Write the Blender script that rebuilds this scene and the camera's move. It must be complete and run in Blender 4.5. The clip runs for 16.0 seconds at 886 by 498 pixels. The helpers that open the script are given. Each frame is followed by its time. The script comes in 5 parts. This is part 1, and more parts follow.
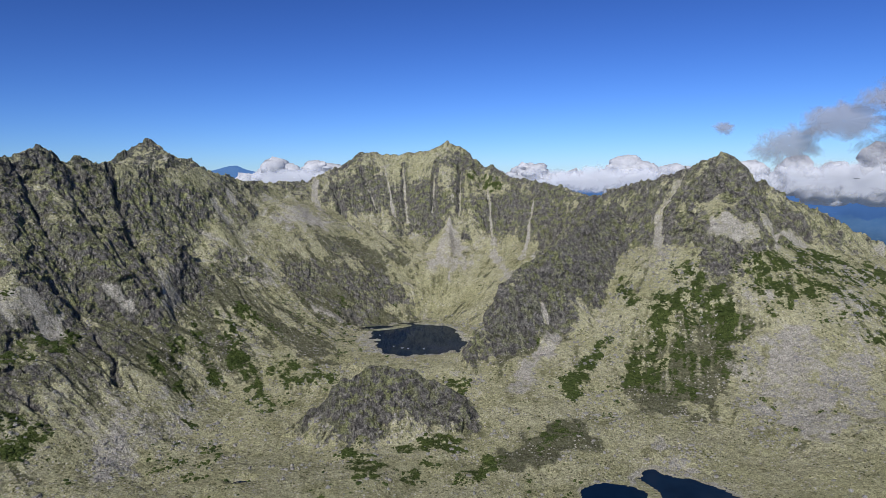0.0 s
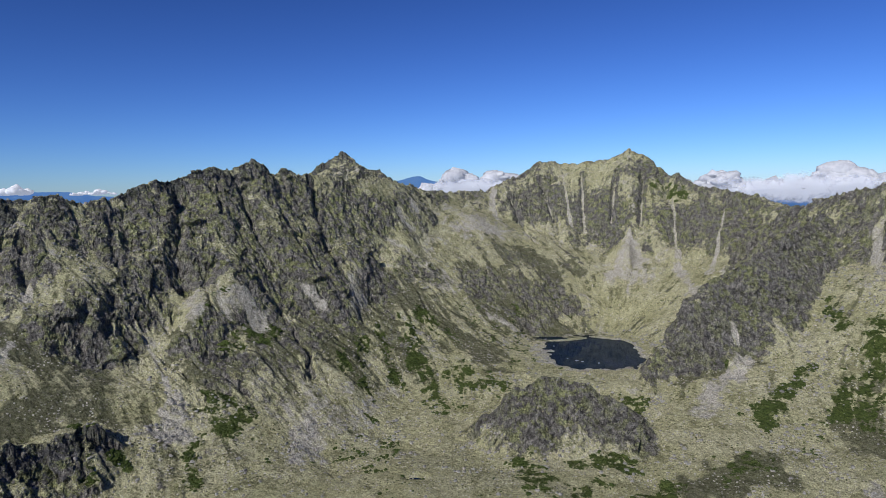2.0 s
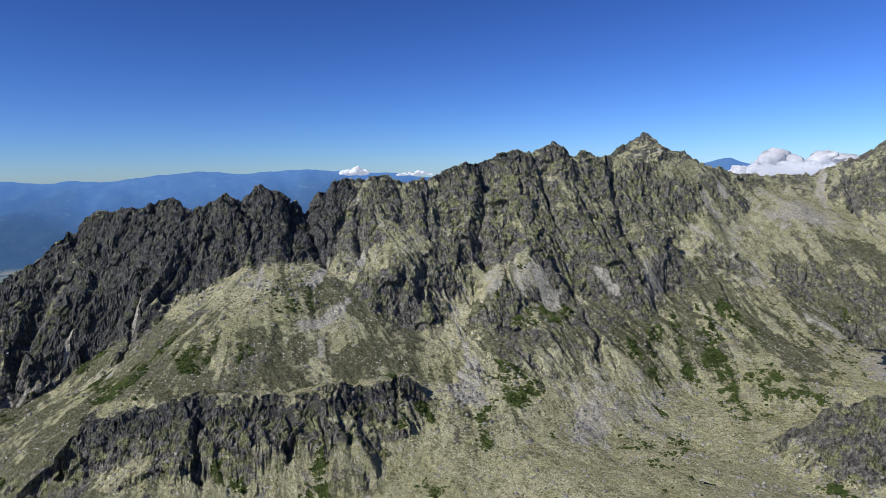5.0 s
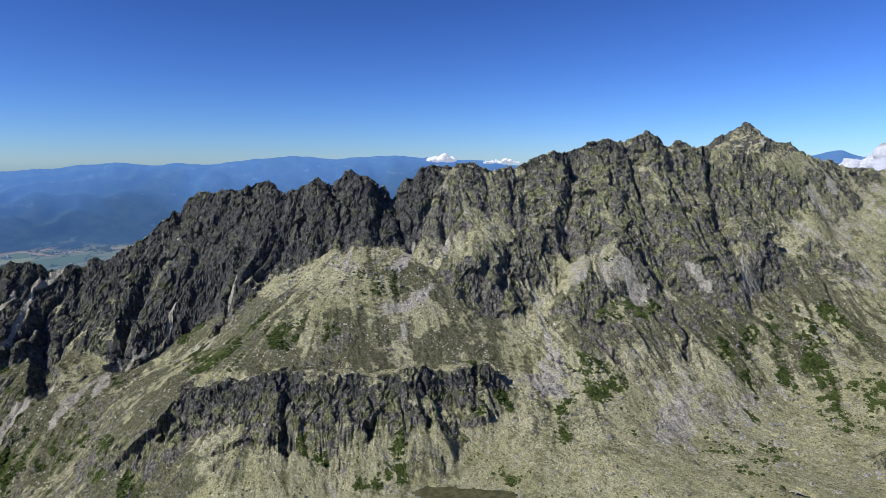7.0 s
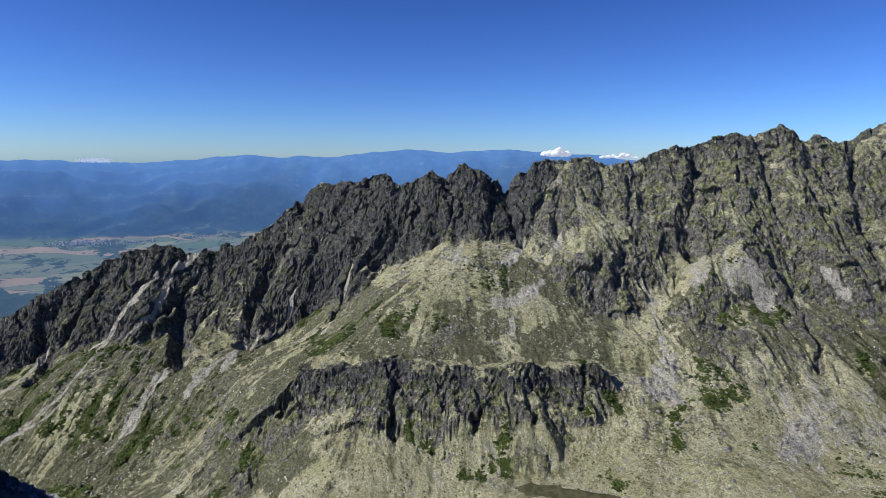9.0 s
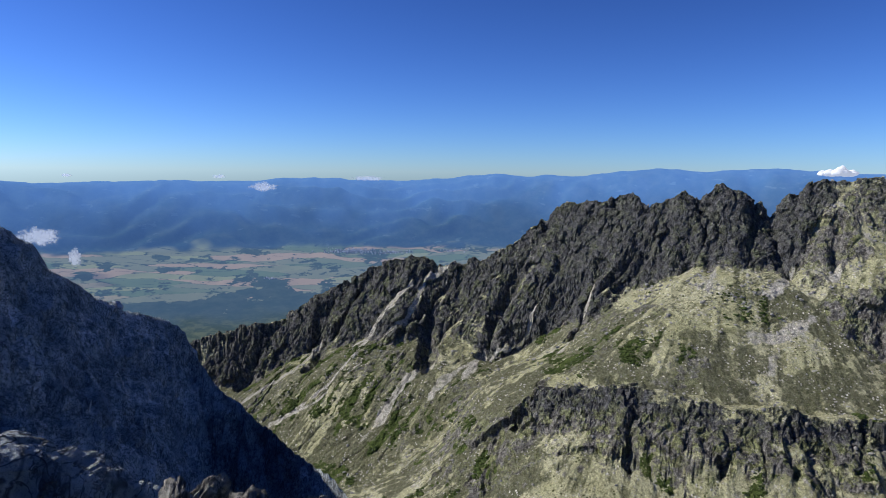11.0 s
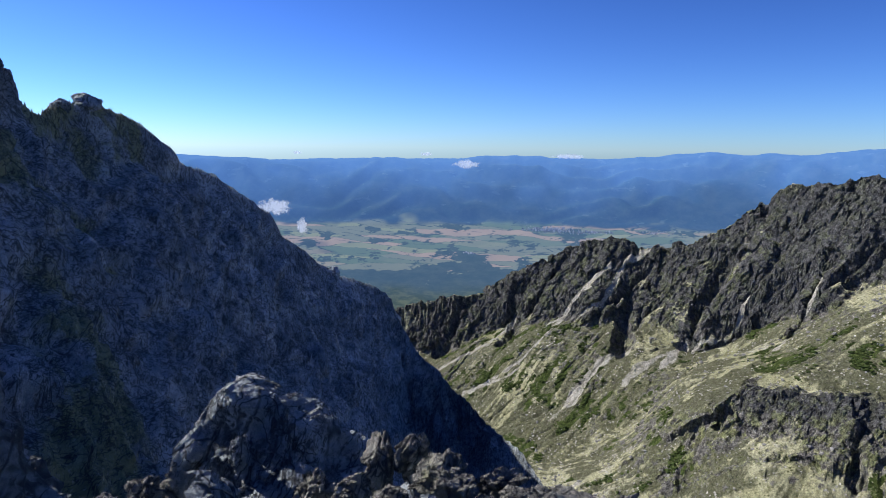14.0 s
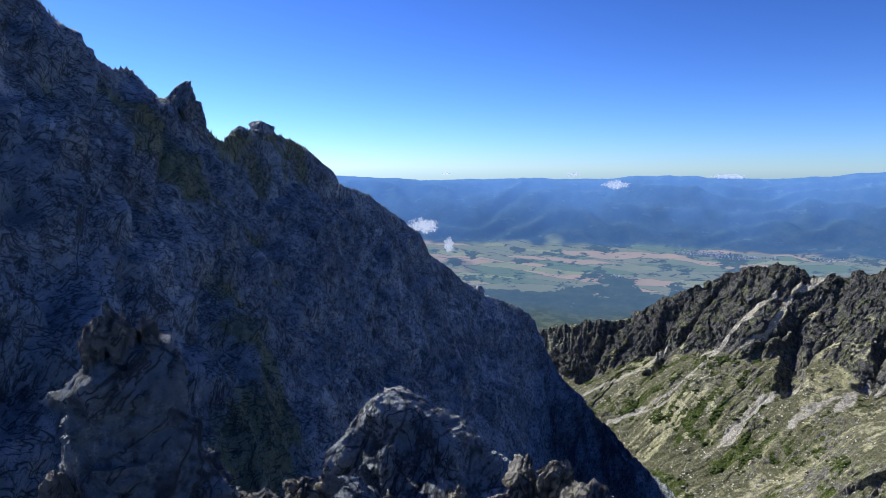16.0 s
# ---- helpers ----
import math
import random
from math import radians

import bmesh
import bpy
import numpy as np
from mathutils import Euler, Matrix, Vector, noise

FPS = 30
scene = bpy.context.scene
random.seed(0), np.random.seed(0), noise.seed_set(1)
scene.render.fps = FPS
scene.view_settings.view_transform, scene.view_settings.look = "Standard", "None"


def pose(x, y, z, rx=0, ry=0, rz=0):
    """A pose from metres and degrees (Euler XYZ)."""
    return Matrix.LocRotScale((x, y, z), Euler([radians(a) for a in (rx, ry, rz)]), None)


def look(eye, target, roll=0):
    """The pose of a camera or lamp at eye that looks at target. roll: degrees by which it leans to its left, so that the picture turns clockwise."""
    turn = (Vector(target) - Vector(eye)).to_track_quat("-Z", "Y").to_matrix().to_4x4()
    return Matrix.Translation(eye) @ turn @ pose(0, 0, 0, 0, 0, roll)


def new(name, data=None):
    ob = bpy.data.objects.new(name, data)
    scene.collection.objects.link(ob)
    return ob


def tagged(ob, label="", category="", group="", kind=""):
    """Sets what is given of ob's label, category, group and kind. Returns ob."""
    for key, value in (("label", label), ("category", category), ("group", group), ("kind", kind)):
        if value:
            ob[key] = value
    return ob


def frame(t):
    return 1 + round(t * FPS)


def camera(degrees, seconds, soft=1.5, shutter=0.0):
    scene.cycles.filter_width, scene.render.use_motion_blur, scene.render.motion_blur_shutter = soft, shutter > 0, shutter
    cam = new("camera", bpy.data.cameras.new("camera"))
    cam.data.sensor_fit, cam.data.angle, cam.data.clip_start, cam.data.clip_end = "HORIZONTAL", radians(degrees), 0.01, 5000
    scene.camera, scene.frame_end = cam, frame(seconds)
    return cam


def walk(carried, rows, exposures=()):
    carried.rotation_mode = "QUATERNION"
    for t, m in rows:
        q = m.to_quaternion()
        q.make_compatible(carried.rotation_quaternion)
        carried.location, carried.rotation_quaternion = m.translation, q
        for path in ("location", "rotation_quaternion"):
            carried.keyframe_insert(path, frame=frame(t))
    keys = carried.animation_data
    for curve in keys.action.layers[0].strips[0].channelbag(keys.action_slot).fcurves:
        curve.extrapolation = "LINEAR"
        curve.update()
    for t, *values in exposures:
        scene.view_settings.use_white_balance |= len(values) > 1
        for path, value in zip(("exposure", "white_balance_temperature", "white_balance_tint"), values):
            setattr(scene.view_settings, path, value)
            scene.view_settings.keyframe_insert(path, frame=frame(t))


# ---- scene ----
# ---- camera: a hand-held turn on a summit; x east-ish, y ahead, z = 0 at eye level ----
cam = camera(68.7, 16.0, soft=0.5)
TURN = (  # seconds, tilt, roll, heading (degrees)
    (0.0, 83.37, 0.93, -0.11),
    (0.5, 84.05, 1.18, 3.51),
    (1.0, 84.36, 1.15, 6.79),
    (1.5, 84.58, 1.21, 11.27),
    (2.0, 84.49, 1.21, 15.39),
    (2.5, 84.39, 1.10, 19.56),
    (3.0, 84.46, 1.47, 24.33),
    (3.5, 84.39, 1.21, 27.94),
    (4.0, 83.95, 1.08, 31.17),
    (4.5, 83.70, 0.87, 36.10),
    (5.0, 83.40, 0.88, 41.16),
    (5.2, 83.17, 0.96, 42.64),
    (7.3, 82.17, -0.52, 50.64),
    (7.5, 82.01, -0.82, 52.13),
    (8.0, 82.00, -1.38, 53.89),
    (8.2, 81.78, -1.12, 54.72),
    (10.3, 82.98, -0.91, 71.58),
    (10.5, 83.01, -0.93, 74.65),
    (11.0, 83.25, -0.62, 80.05),
    (11.5, 83.01, -0.52, 84.20),
    (12.0, 82.51, -0.64, 87.22),
    (12.5, 82.33, -0.39, 90.42),
    (13.0, 81.30, -1.23, 91.68),
    (13.5, 80.88, -0.72, 94.17),
    (14.0, 81.14, -0.68, 97.53),
    (14.5, 81.51, -0.44, 99.79),
    (15.0, 81.66, -0.42, 103.37),
    (15.5, 82.01, -0.37, 106.87),
    (16.0, 82.83, -0.29, 110.34),
)
ARM = 0.35  # the camera is held this far in front of the turning axis


def held(rx, ry, rz):
    a = radians(rz)
    return pose(-ARM * math.sin(a), ARM * math.cos(a), 0, rx, ry, rz)


walk(cam, [(t, held(rx, ry, rz)) for t, rx, ry, rz in TURN], ((0.0, -0.12), (3.0, -0.06), (4.5, 0.09), (7.5, 0.26), (10.5, 0.28), (13.0, 0.43), (16.0, 0.64)))

# ---- sky and sun ----
SUN_AZ, SUN_EL = 162.0, 37.0  # degrees, counter-clockwise from +y; above the horizon
world = bpy.data.worlds.new("world")
scene.world = world
world.use_nodes = True
wn = world.node_tree.nodes
sky = wn.new("ShaderNodeTexSky")
sky.sky_type = "NISHITA"
sky.sun_disc = False
sky.sun_elevation, sky.sun_rotation = radians(SUN_EL), radians(-SUN_AZ)
sky.altitude, sky.air_density, sky.dust_density, sky.ozone_density = 2400, 1.0, 0.7, 3.2
clear = wn.new("ShaderNodeMix")  # thin, dry mountain air: a deeper blue
clear.data_type, clear.blend_type = "RGBA", "MULTIPLY"
clear.inputs["Factor"].default_value, clear.inputs[7].default_value = 1.0, (0.0715, 0.0870, 0.1172, 1)
deep = wn.new("ShaderNodeGamma")
deep.inputs["Gamma"].default_value = 1.48
wn["Background"].inputs["Strength"].default_value = 1.0
for a, b in ((sky.outputs[0], clear.inputs[6]), (clear.outputs[2], deep.inputs[0]), (deep.outputs[0], wn["Background"].inputs["Color"])):
    world.node_tree.links.new(a, b)
sun_data = bpy.data.lights.new("sun", "SUN")
sun_data.energy, sun_data.angle, sun_data.color = 4.8, radians(0.5), (1.0, 0.95, 0.88)
sun = new("sun", sun_data)
sa, se = radians(SUN_AZ), radians(SUN_EL)
sun_from = Vector((-math.sin(sa) * math.cos(se), math.cos(sa) * math.cos(se), math.sin(se)))
sun.matrix_world = look(sun_from * 200, (0, 0, 0))


# ---- numeric noise ----
def hash01(ix, iy, iz, seed):
    h = (ix.astype(np.int64) * 374761393 + iy.astype(np.int64) * 668265263 + iz.astype(np.int64) * 2147483647 + seed * 1274126177) & 0xFFFFFFFF
    h = ((h ^ (h >> 13)) * 1274126177) & 0xFFFFFFFF
    h = ((h ^ (h >> 16)) * 2246822519) & 0xFFFFFFFF
    return ((h ^ (h >> 15)) & 0xFFFFFF) / float(0xFFFFFF)


def noise2(x, y, seed=0):
    """Smooth value noise, -1 to 1."""
    ix, iy = np.floor(x), np.floor(y)
    fx, fy = x - ix, y - iy
    fx, fy = fx * fx * fx * (fx * (fx * 6 - 15) + 10), fy * fy * fy * (fy * (fy * 6 - 15) + 10)
    zero = np.zeros_like(ix)
    a, b = hash01(ix, iy, zero, seed), hash01(ix + 1, iy, zero, seed)
    c, d = hash01(ix, iy + 1, zero, seed), hash01(ix + 1, iy + 1, zero, seed)
    return 2 * ((a + (b - a) * fx) * (1 - fy) + (c + (d - c) * fx) * fy) - 1


def noise3(x, y, z, seed=0):
    ix, iy, iz = np.floor(x), np.floor(y), np.floor(z)
    fx, fy, fz = x - ix, y - iy, z - iz
    fx, fy, fz = (f * f * (3 - 2 * f) for f in (fx, fy, fz))
    out = 0
    for dz, wz in ((0, 1 - fz), (1, fz)):
        a, b = hash01(ix, iy, iz + dz, seed), hash01(ix + 1, iy, iz + dz, seed)
        c, d = hash01(ix, iy + 1, iz + dz, seed), hash01(ix + 1, iy + 1, iz + dz, seed)
        out = out + wz * ((a + (b - a) * fx) * (1 - fy) + (c + (d - c) * fx) * fy)
    return 2 * out - 1


def fbm2(x, y, octaves, seed=0, gain=0.5):
    out, amp, k = 0, 1.0, 1.0
    for i in range(octaves):
        out = out + amp * noise2(x * k + 17.3 * i, y * k - 9.1 * i, seed + i)
        amp, k = amp * gain, k * 2.03
    return out


def fbm3(x, y, z, octaves, seed=0, gain=0.5):
    out, amp, k = 0, 1.0, 1.0
    for i in range(octaves):
        out = out + amp * noise3(x * k + 17.3 * i, y * k - 9.1 * i, z * k + 4.7 * i, seed + i)
        amp, k = amp * gain, k * 2.03
    return out


def ridged(x, y, octaves, seed=0):
    """Sharp valleys: 0 on the valley lines, up to about 1 between them."""
    out, amp, k = 0, 0.6, 1.0
    for i in range(octaves):
        out = out + amp * np.abs(noise2(x * k + 5.2 * i, y * k + 1.3 * i, seed + i))
        amp, k = amp * 0.5, k * 2.1
    return out


def blocks3(x, y, z, seed=0, tilt=0.9):
    """Angular blocks: every cell of a loose lattice is a plane of its own height and tilt. About -1 to 1."""
    ix, iy, iz = np.floor(x), np.floor(y), np.floor(z)
    best, value = np.full(x.shape, 1e9), np.zeros(x.shape)
    for dx in (-1, 0, 1):
        for dy in (-1, 0, 1):
            for dz in (-1, 0, 1):
                cx, cy, cz = ix + dx, iy + dy, iz + dz
                h = hash01(cx, cy, cz, seed)
                jx, jy, jz = (h * 7.31) % 1, (h * 57.7) % 1, (h * 431.9) % 1
                ox, oy, oz = x - cx - jx, y - cy - jy, z - cz - jz
                d = ox * ox + oy * oy + oz * oz
                near = d < best
                best = np.where(near, d, best)
                lift = 2 * ((h * 977.3) % 1) - 1
                value = np.where(near, lift + tilt * (ox * (2 * jy - 1) + oy * (2 * jz - 1) + oz * (2 * jx - 1)), value)
    return value


def step(lo, hi, v):
    u = np.clip((v - lo) / (hi - lo), 0, 1)
    return u * u * (3 - 2 * u)


# ---- the plan: crest lines as (bearing, distance, angle above eye level), turned into metres ----
def crest(*rows):
    return [(-d * math.sin(radians(a)), d * math.cos(radians(a)), d * math.tan(radians(e))) for a, d, e in rows]


BACK_WALL = crest(
    (17.4, 2100, -0.2), (14.5, 2200, -0.5), (11.8, 2280, -0.4), (9.2, 2360, 0.6), (6.9, 2430, 2.0), (4.0, 2450, 1.7),
    (1.0, 2450, 2.0), (-0.5, 2450, 2.8), (-2.0, 2430, 2.2), (-3.1, 2400, 0.3), (-4.4, 2380, 0.7), (-6.0, 2330, -0.4), (-8.8, 2250, -0.8),
    (-12.6, 2150, -2.0), (-16.0, 2080, -2.4), (-21.0, 2050, -3.0))
WEST_RIDGE = crest(
    (17.4, 2100, -0.2), (19.6, 1990, 0.6), (21.5, 1920, 1.0), (24.0, 1850, 0.9), (26.5, 1800, 1.3), (27.4, 1780, 1.3), (28.6, 1760, 1.8), (29.8, 1740, 1.4),
    (31.5, 1710, 2.5), (33.4, 1680, 1.6), (35.3, 1650, 2.0), (37.0, 1630, 1.4), (39.0, 1600, 0.9), (41.4, 1570, 0.1),
    (43.3, 1540, -0.6), (44.8, 1530, -0.5), (46.5, 1520, -0.1), (47.9, 1510, -0.4))
TOWERS = crest(
    (47.9, 1510, -0.4), (50.6, 1500, -0.5), (51.9, 1495, -1.4), (53.0, 1490, -2.5), (54.4, 1490, -2.2), (55.6, 1485, -1.0), (57.3, 1490, -0.8), (58.5, 1495, -1.9), (59.7, 1500, -1.4),
    (62.4, 1520, -2.6), (63.6, 1530, -1.8), (64.8, 1545, -1.7), (66.0, 1560, -2.3), (67.7, 1580, -2.5), (69.5, 1610, -2.4), (72.3, 1640, -4.7))
SOUTH_RIDGE = crest(
    (72.3, 1640, -4.7), (74.2, 1640, -6.3), (75.9, 1650, -7.2), (78.0, 1670, -8.0), (79.9, 1680, -8.2), (82.5, 1700, -7.5), (84.2, 1720, -7.8), (86.3, 1740, -8.4),
    (88.6, 1760, -9.6), (93.3, 1785, -12.1), (99.9, 1800, -13.7), (104.0, 1820, -14.4))
HORN = crest((27.5, 2620, 1.2), (25.8, 2600, 2.2), (24.0, 2600, 3.3), (22.6, 2580, 2.1), (20.9, 2560, 1.5), (19.6, 2500, 0.3))
EAST_PEAK = crest(
    (-12.2, 1920, -2.6), (-15.4, 1870, -1.3), (-18.0, 1830, -0.7), (-20.3, 1800, 0.0), (-22.0, 1790, 0.9), (-23.1, 1790, 1.3), (-24.4, 1790, 0.7), (-26.2, 1810, -1.0),
    (-28.3, 1840, -2.3), (-32.8, 1940, -4.8), (-37.0, 2040, -7.0))
SPUR = crest((-15.0, 1800, -2.4), (-12.6, 1690, -4.4), (-9.8, 1570, -6.5), (-7.2, 1510, -8.0), (-5.3, 1470, -9.8), (-3.4, 1410, -12.5), (-2.4, 1350, -15.5), (-3.0, 1290, -17.6))
LOW_CLIFF = crest(
    (43.5, 1120, -18.9), (46.0, 1100, -17.8), (49.5, 1080, -18.4), (51.5, 1070, -18.0), (54.7, 1062, -18.7), (57.8, 1058, -18.4), (60.3, 1060, -18.1),
    (62.9, 1066, -17.9), (66.9, 1080, -18.4), (70.3, 1100, -18.8), (72.7, 1120, -20.3), (75.9, 1150, -22.2))
BUTTRESS = crest((41.5, 1440, -5.8), (42.8, 1400, -6.9), (44.5, 1360, -8.6), (46.2, 1320, -12.0))
DOME = crest((-2.2, 1110, -21.2), (0.0, 1140, -18.6), (3.0, 1155, -17.0), (6.8, 1160, -16.6), (9.4, 1140, -17.9))
NEAR_WALL = crest(
    (175, 58, 29), (160, 62, 23.5), (150, 66, 17.5), (141.3, 75, 10.8), (135.0, 92, 6.0), (129.5, 108, 2.2), (124.0, 127, 1.2), (119.4, 145, -2.0), (114.5, 165, -4.9), (109.5, 190, -9.6),
    (103.3, 214, -12.8), (101.5, 211, -15.8), (96.7, 190, -21.2), (89.7, 165, -26.8), (84.0, 145, -32.6))
NEAR_CREST = crest(
    (175, 58, 30), (160, 60, 25.5), (152, 64, 21.0), (141.6, 75, 11.8), (140.3, 78, 10.8), (138.9, 81, 9.3), (137.5, 85, 8.2), (135.2, 92, 7.4), (133.7, 96, 5.9), (133.5, 96, 5.1), (130.3, 106, 3.8), (129.0, 110, 2.3), (128.6, 111, 2.7), (126.8, 117, 3.2), (124.5, 125, 3.0), (122.9, 131, 2.4), (121.3, 137, 1.2), (119.8, 144, -0.3),
    (119.3, 145, -1.3), (117.9, 151, -2.0), (116.2, 158, -2.7), (114.3, 166, -4.1), (112.5, 175, -5.6), (111.5, 180, -7.6), (109.5, 189, -8.9), (107.9, 196, -10.3), (105.9, 203, -11.2), (103.3, 214, -12.0), (102.1, 213, -13.0), (101.5, 211, -14.9), (99.7, 203, -17.6), (97.2, 192, -20.0), (94.6, 183, -22.3), (92.1, 174, -24.3), (89.7, 165, -26.1), (84.0, 145, -32.0))
NEAR_RIB = crest((150, 7, -33), (142, 10, -30), (132.8, 17, -26), (118.7, 24, -26.5), (105, 26, -28.5), (97.0, 23, -29.8), (90.0, 19, -33))

# valley floors, benches and talus: bearing, distance, height
LEVELS = (
    (2.4, 1600, -424), (-2.5, 1600, -408), (7.6, 1640, -408), (2.4, 1420, -409), (2.4, 1830, -400), (-20.0, 960, -480), (-14.0, 930, -478), (18.5, 970, -452),
    (47.0, 900, -480), (26.2, 1130, -461), (57.6, 930, -490), (62.9, 970, -452), (72.7, 1065, -480), (50.0, 985, -455), (60.0, 1200, -288), (70.0, 1270, -370), (52.0, 1180, -315), (88.8, 1560, -462), (81.0, 1430, -440), (93.0, 1590, -505), (80.0, 1250, -530), (88.7, 1150, -620), (97.0, 1650, -545), (98.0, 1450, -650), (100.0, 2250, -660),
    (103.5, 1640, -600), (57.9, 1390, -186), (51.5, 1400, -190), (47.8, 1390, -197), (66.0, 1380, -300), (45.2, 1330, -285), (37.6, 1440, -245), (29.2, 1540, -232), (75.7, 1430, -424), (85.4, 1350, -545),
)
LEVELS += (
    (-0.8, 2050, -255), (4.3, 1900, -330), (11.9, 2050, -118), (17.0, 1950, -119), (11.7, 1750, -309), (19.3, 1330, -435), (12.0, 1480, -396), (24.0, 1420, -330),
    (-15.6, 1500, -316), (-22.5, 1440, -354), (-29.0, 1200, -437), (-18.1, 1270, -430), (-9.5, 1180, -425), (-0.6, 1060, -455), (5.7, 1010, -452), (-22.0, 1640, -174), (-30.0, 1560, -275), (-17.0, 1650, -212),
)
LEVELS += (
    (-38.0, 1500, -374), (-38.0, 950, -443), (40.0, 600, -490), (0.0, 700, -470), (-30.0, 700, -470), (80.0, 800, -600), (97.0, 800, -660), (130, 900, -620),
    (160, 1500, -600), (-80, 1200, -500), (180, 900, -500), (230, 1200, -500), (0, 3000, -420), (30, 3000, -420), (60, 2300, -600), (80, 2800, -720), (100, 3000, -720), (-30, 3000, -420),
    (125, 2500, -720), (150, 3000, -720), (200, 3000, -600), (260, 3000, -600),
)


def plate(levels):
    """A smooth sheet through the levels (thin plate)."""
    p = np.array([(-d * math.sin(radians(a)), d * math.cos(radians(a))) for a, d, _ in levels]) / 1000
    z = np.array([v for _, _, v in levels], float)
    n = len(p)

    def kernel(r2):
        return 0.5 * r2 * np.log(r2 + 1e-9)

    big = np.zeros((n + 3, n + 3))
    big[:n, :n] = kernel(((p[:, None] - p[None]) ** 2).sum(-1)) + np.eye(n) * 0.001
    big[:n, n], big[:n, n + 1:] = 1, p
    big[n:, :n] = big[:n, n:].T
    w = np.linalg.solve(big, np.append(z, (0, 0, 0)))

    def height(x, y):
        x, y = x / 1000, y / 1000
        out = w[n] + w[n + 1] * x + w[n + 2] * y
        for i in range(n):
            out = out + w[i] * kernel((x - p[i, 0]) ** 2 + (y - p[i, 1]) ** 2)
        return out

    return height


LEVELS += ((74.0, 1120, -425), (78.0, 1190, -473), (71.5, 1040, -450), (79.5, 1320, -478), (76.5, 1240, -440), (49.5, 1380, -192), (47.3, 1300, -258), (33.0, 1300, -315), (27.0, 1330, -330), (37.0, 1250, -330), (-24.5, 1645, -170), (-19.5, 1640, -192), (-28.0, 1690, -192))
floor_height = plate(LEVELS)


def along(line, x, y, slope_front, slope_far, shelf=0.0):
    """The roof over a crest line: its height, the distance from the crest in plan, the run along it and along its chord."""
    best, dist, run = np.full(x.shape, -1e9), np.zeros(x.shape), np.zeros(x.shape)
    r = np.hypot(x, y)
    s = 0.0
    for (ax, ay, az), (bx, by, bz) in zip(line, line[1:]):
        lx, ly = bx - ax, by - ay
        length = math.hypot(lx, ly)
        u = np.clip(((x - ax) * lx + (y - ay) * ly) / length ** 2, 0, 1)
        qx, qy = ax + u * lx, ay + u * ly
        d = np.hypot(x - qx, y - qy)
        h = az + u * (bz - az) - np.where(r < np.hypot(qx, qy), slope_front * d, slope_far * np.maximum(d - shelf, 0))
        over = h > best
        best, dist, run = np.where(over, h, best), np.where(over, d, dist), np.where(over, s + u * length, run)
        s += length
    (ax, ay, _), (bx, by, _) = line[0], line[-1]
    length = math.hypot(bx - ax, by - ay)
    return best, dist, run, ((x - ax) * (bx - ax) + (y - ay) * (by - ay)) / length


def smax(a, b, k):
    h = np.clip(0.5 + 0.5 * (a - b) / k, 0, 1)
    return b + (a - b) * h + k * h * (1 - h)


# name: line, camera-side slope, far-side slope, gully depth, gully spacing, jaggedness, slant of the gullies, depth of the runnels below, bareness
RIDGES = {
    "back": (BACK_WALL, 0.95, 1.0, 15, 80, 5, 0.0, 3, 0.27),
    "west": (WEST_RIDGE, 1.2, 1.2, 13, 100, 7, 0.42, 7, 0.13),
    "towers": (TOWERS, 1.7, 1.3, 22, 100, 6, -0.35, 0, 0.31),
    "south": (SOUTH_RIDGE, 1.35, 1.0, 34, 110, 8, -1.1, 4, 0.28),
    "horn": (HORN, 0.8, 0.9, 14, 60, 4, 0.0, 0, 0.52),
    "east": (EAST_PEAK, 1.3, 1.0, 34, 95, 8, -0.2, 3, 0.21),
    "spur": (SPUR, 1.35, 1.1, 7, 60, 4, 0.0, 0, 0.42),
    "buttress": (BUTTRESS, 1.9, 1.2, 14, 40, 4, 0.0, 0, 0.45),
    "low": (LOW_CLIFF, 1.05, 1.0, 8, 90, 3, 0.12, 0, 0.20),
    "dome": (DOME, 1.15, 0.85, 5, 60, 2, 0.0, 0, 0.5),
}


# ---- gullies, rubble fans, thickets, heath and slabs: half width at the head and at the foot in metres, then bearing and distance down the slope ----
CLEFTS = (
    (11, 15, 37.7, 1604, 37.7, 1530, 38.0, 1476, 37.6, 1438),
    (5, 6, 32.9, 1664, 32.3, 1614, 31.5, 1558, 30.0, 1520),
    (5, 6, 29.5, 1656, 28.3, 1588, 26.7, 1528),
    (7, 8, 26.8, 1778, 26.5, 1704, 25.9, 1654, 24.8, 1578),
    (5, 5, 34.4, 1650, 34.2, 1560),
    (6, 6, 30.0, 1450, 28.5, 1366, 27.6, 1320, 27.5, 1284),
    (10, 14, 53.2, 1490, 52.4, 1434, 51.6, 1402),
    (8, 11, 48.5, 1452, 48.8, 1430, 48.5, 1390),
    (5, 6, 42.7, 1516, 42.4, 1444),
    (7, 9, 58.4, 1486, 57.9, 1458, 57.5, 1390),
)
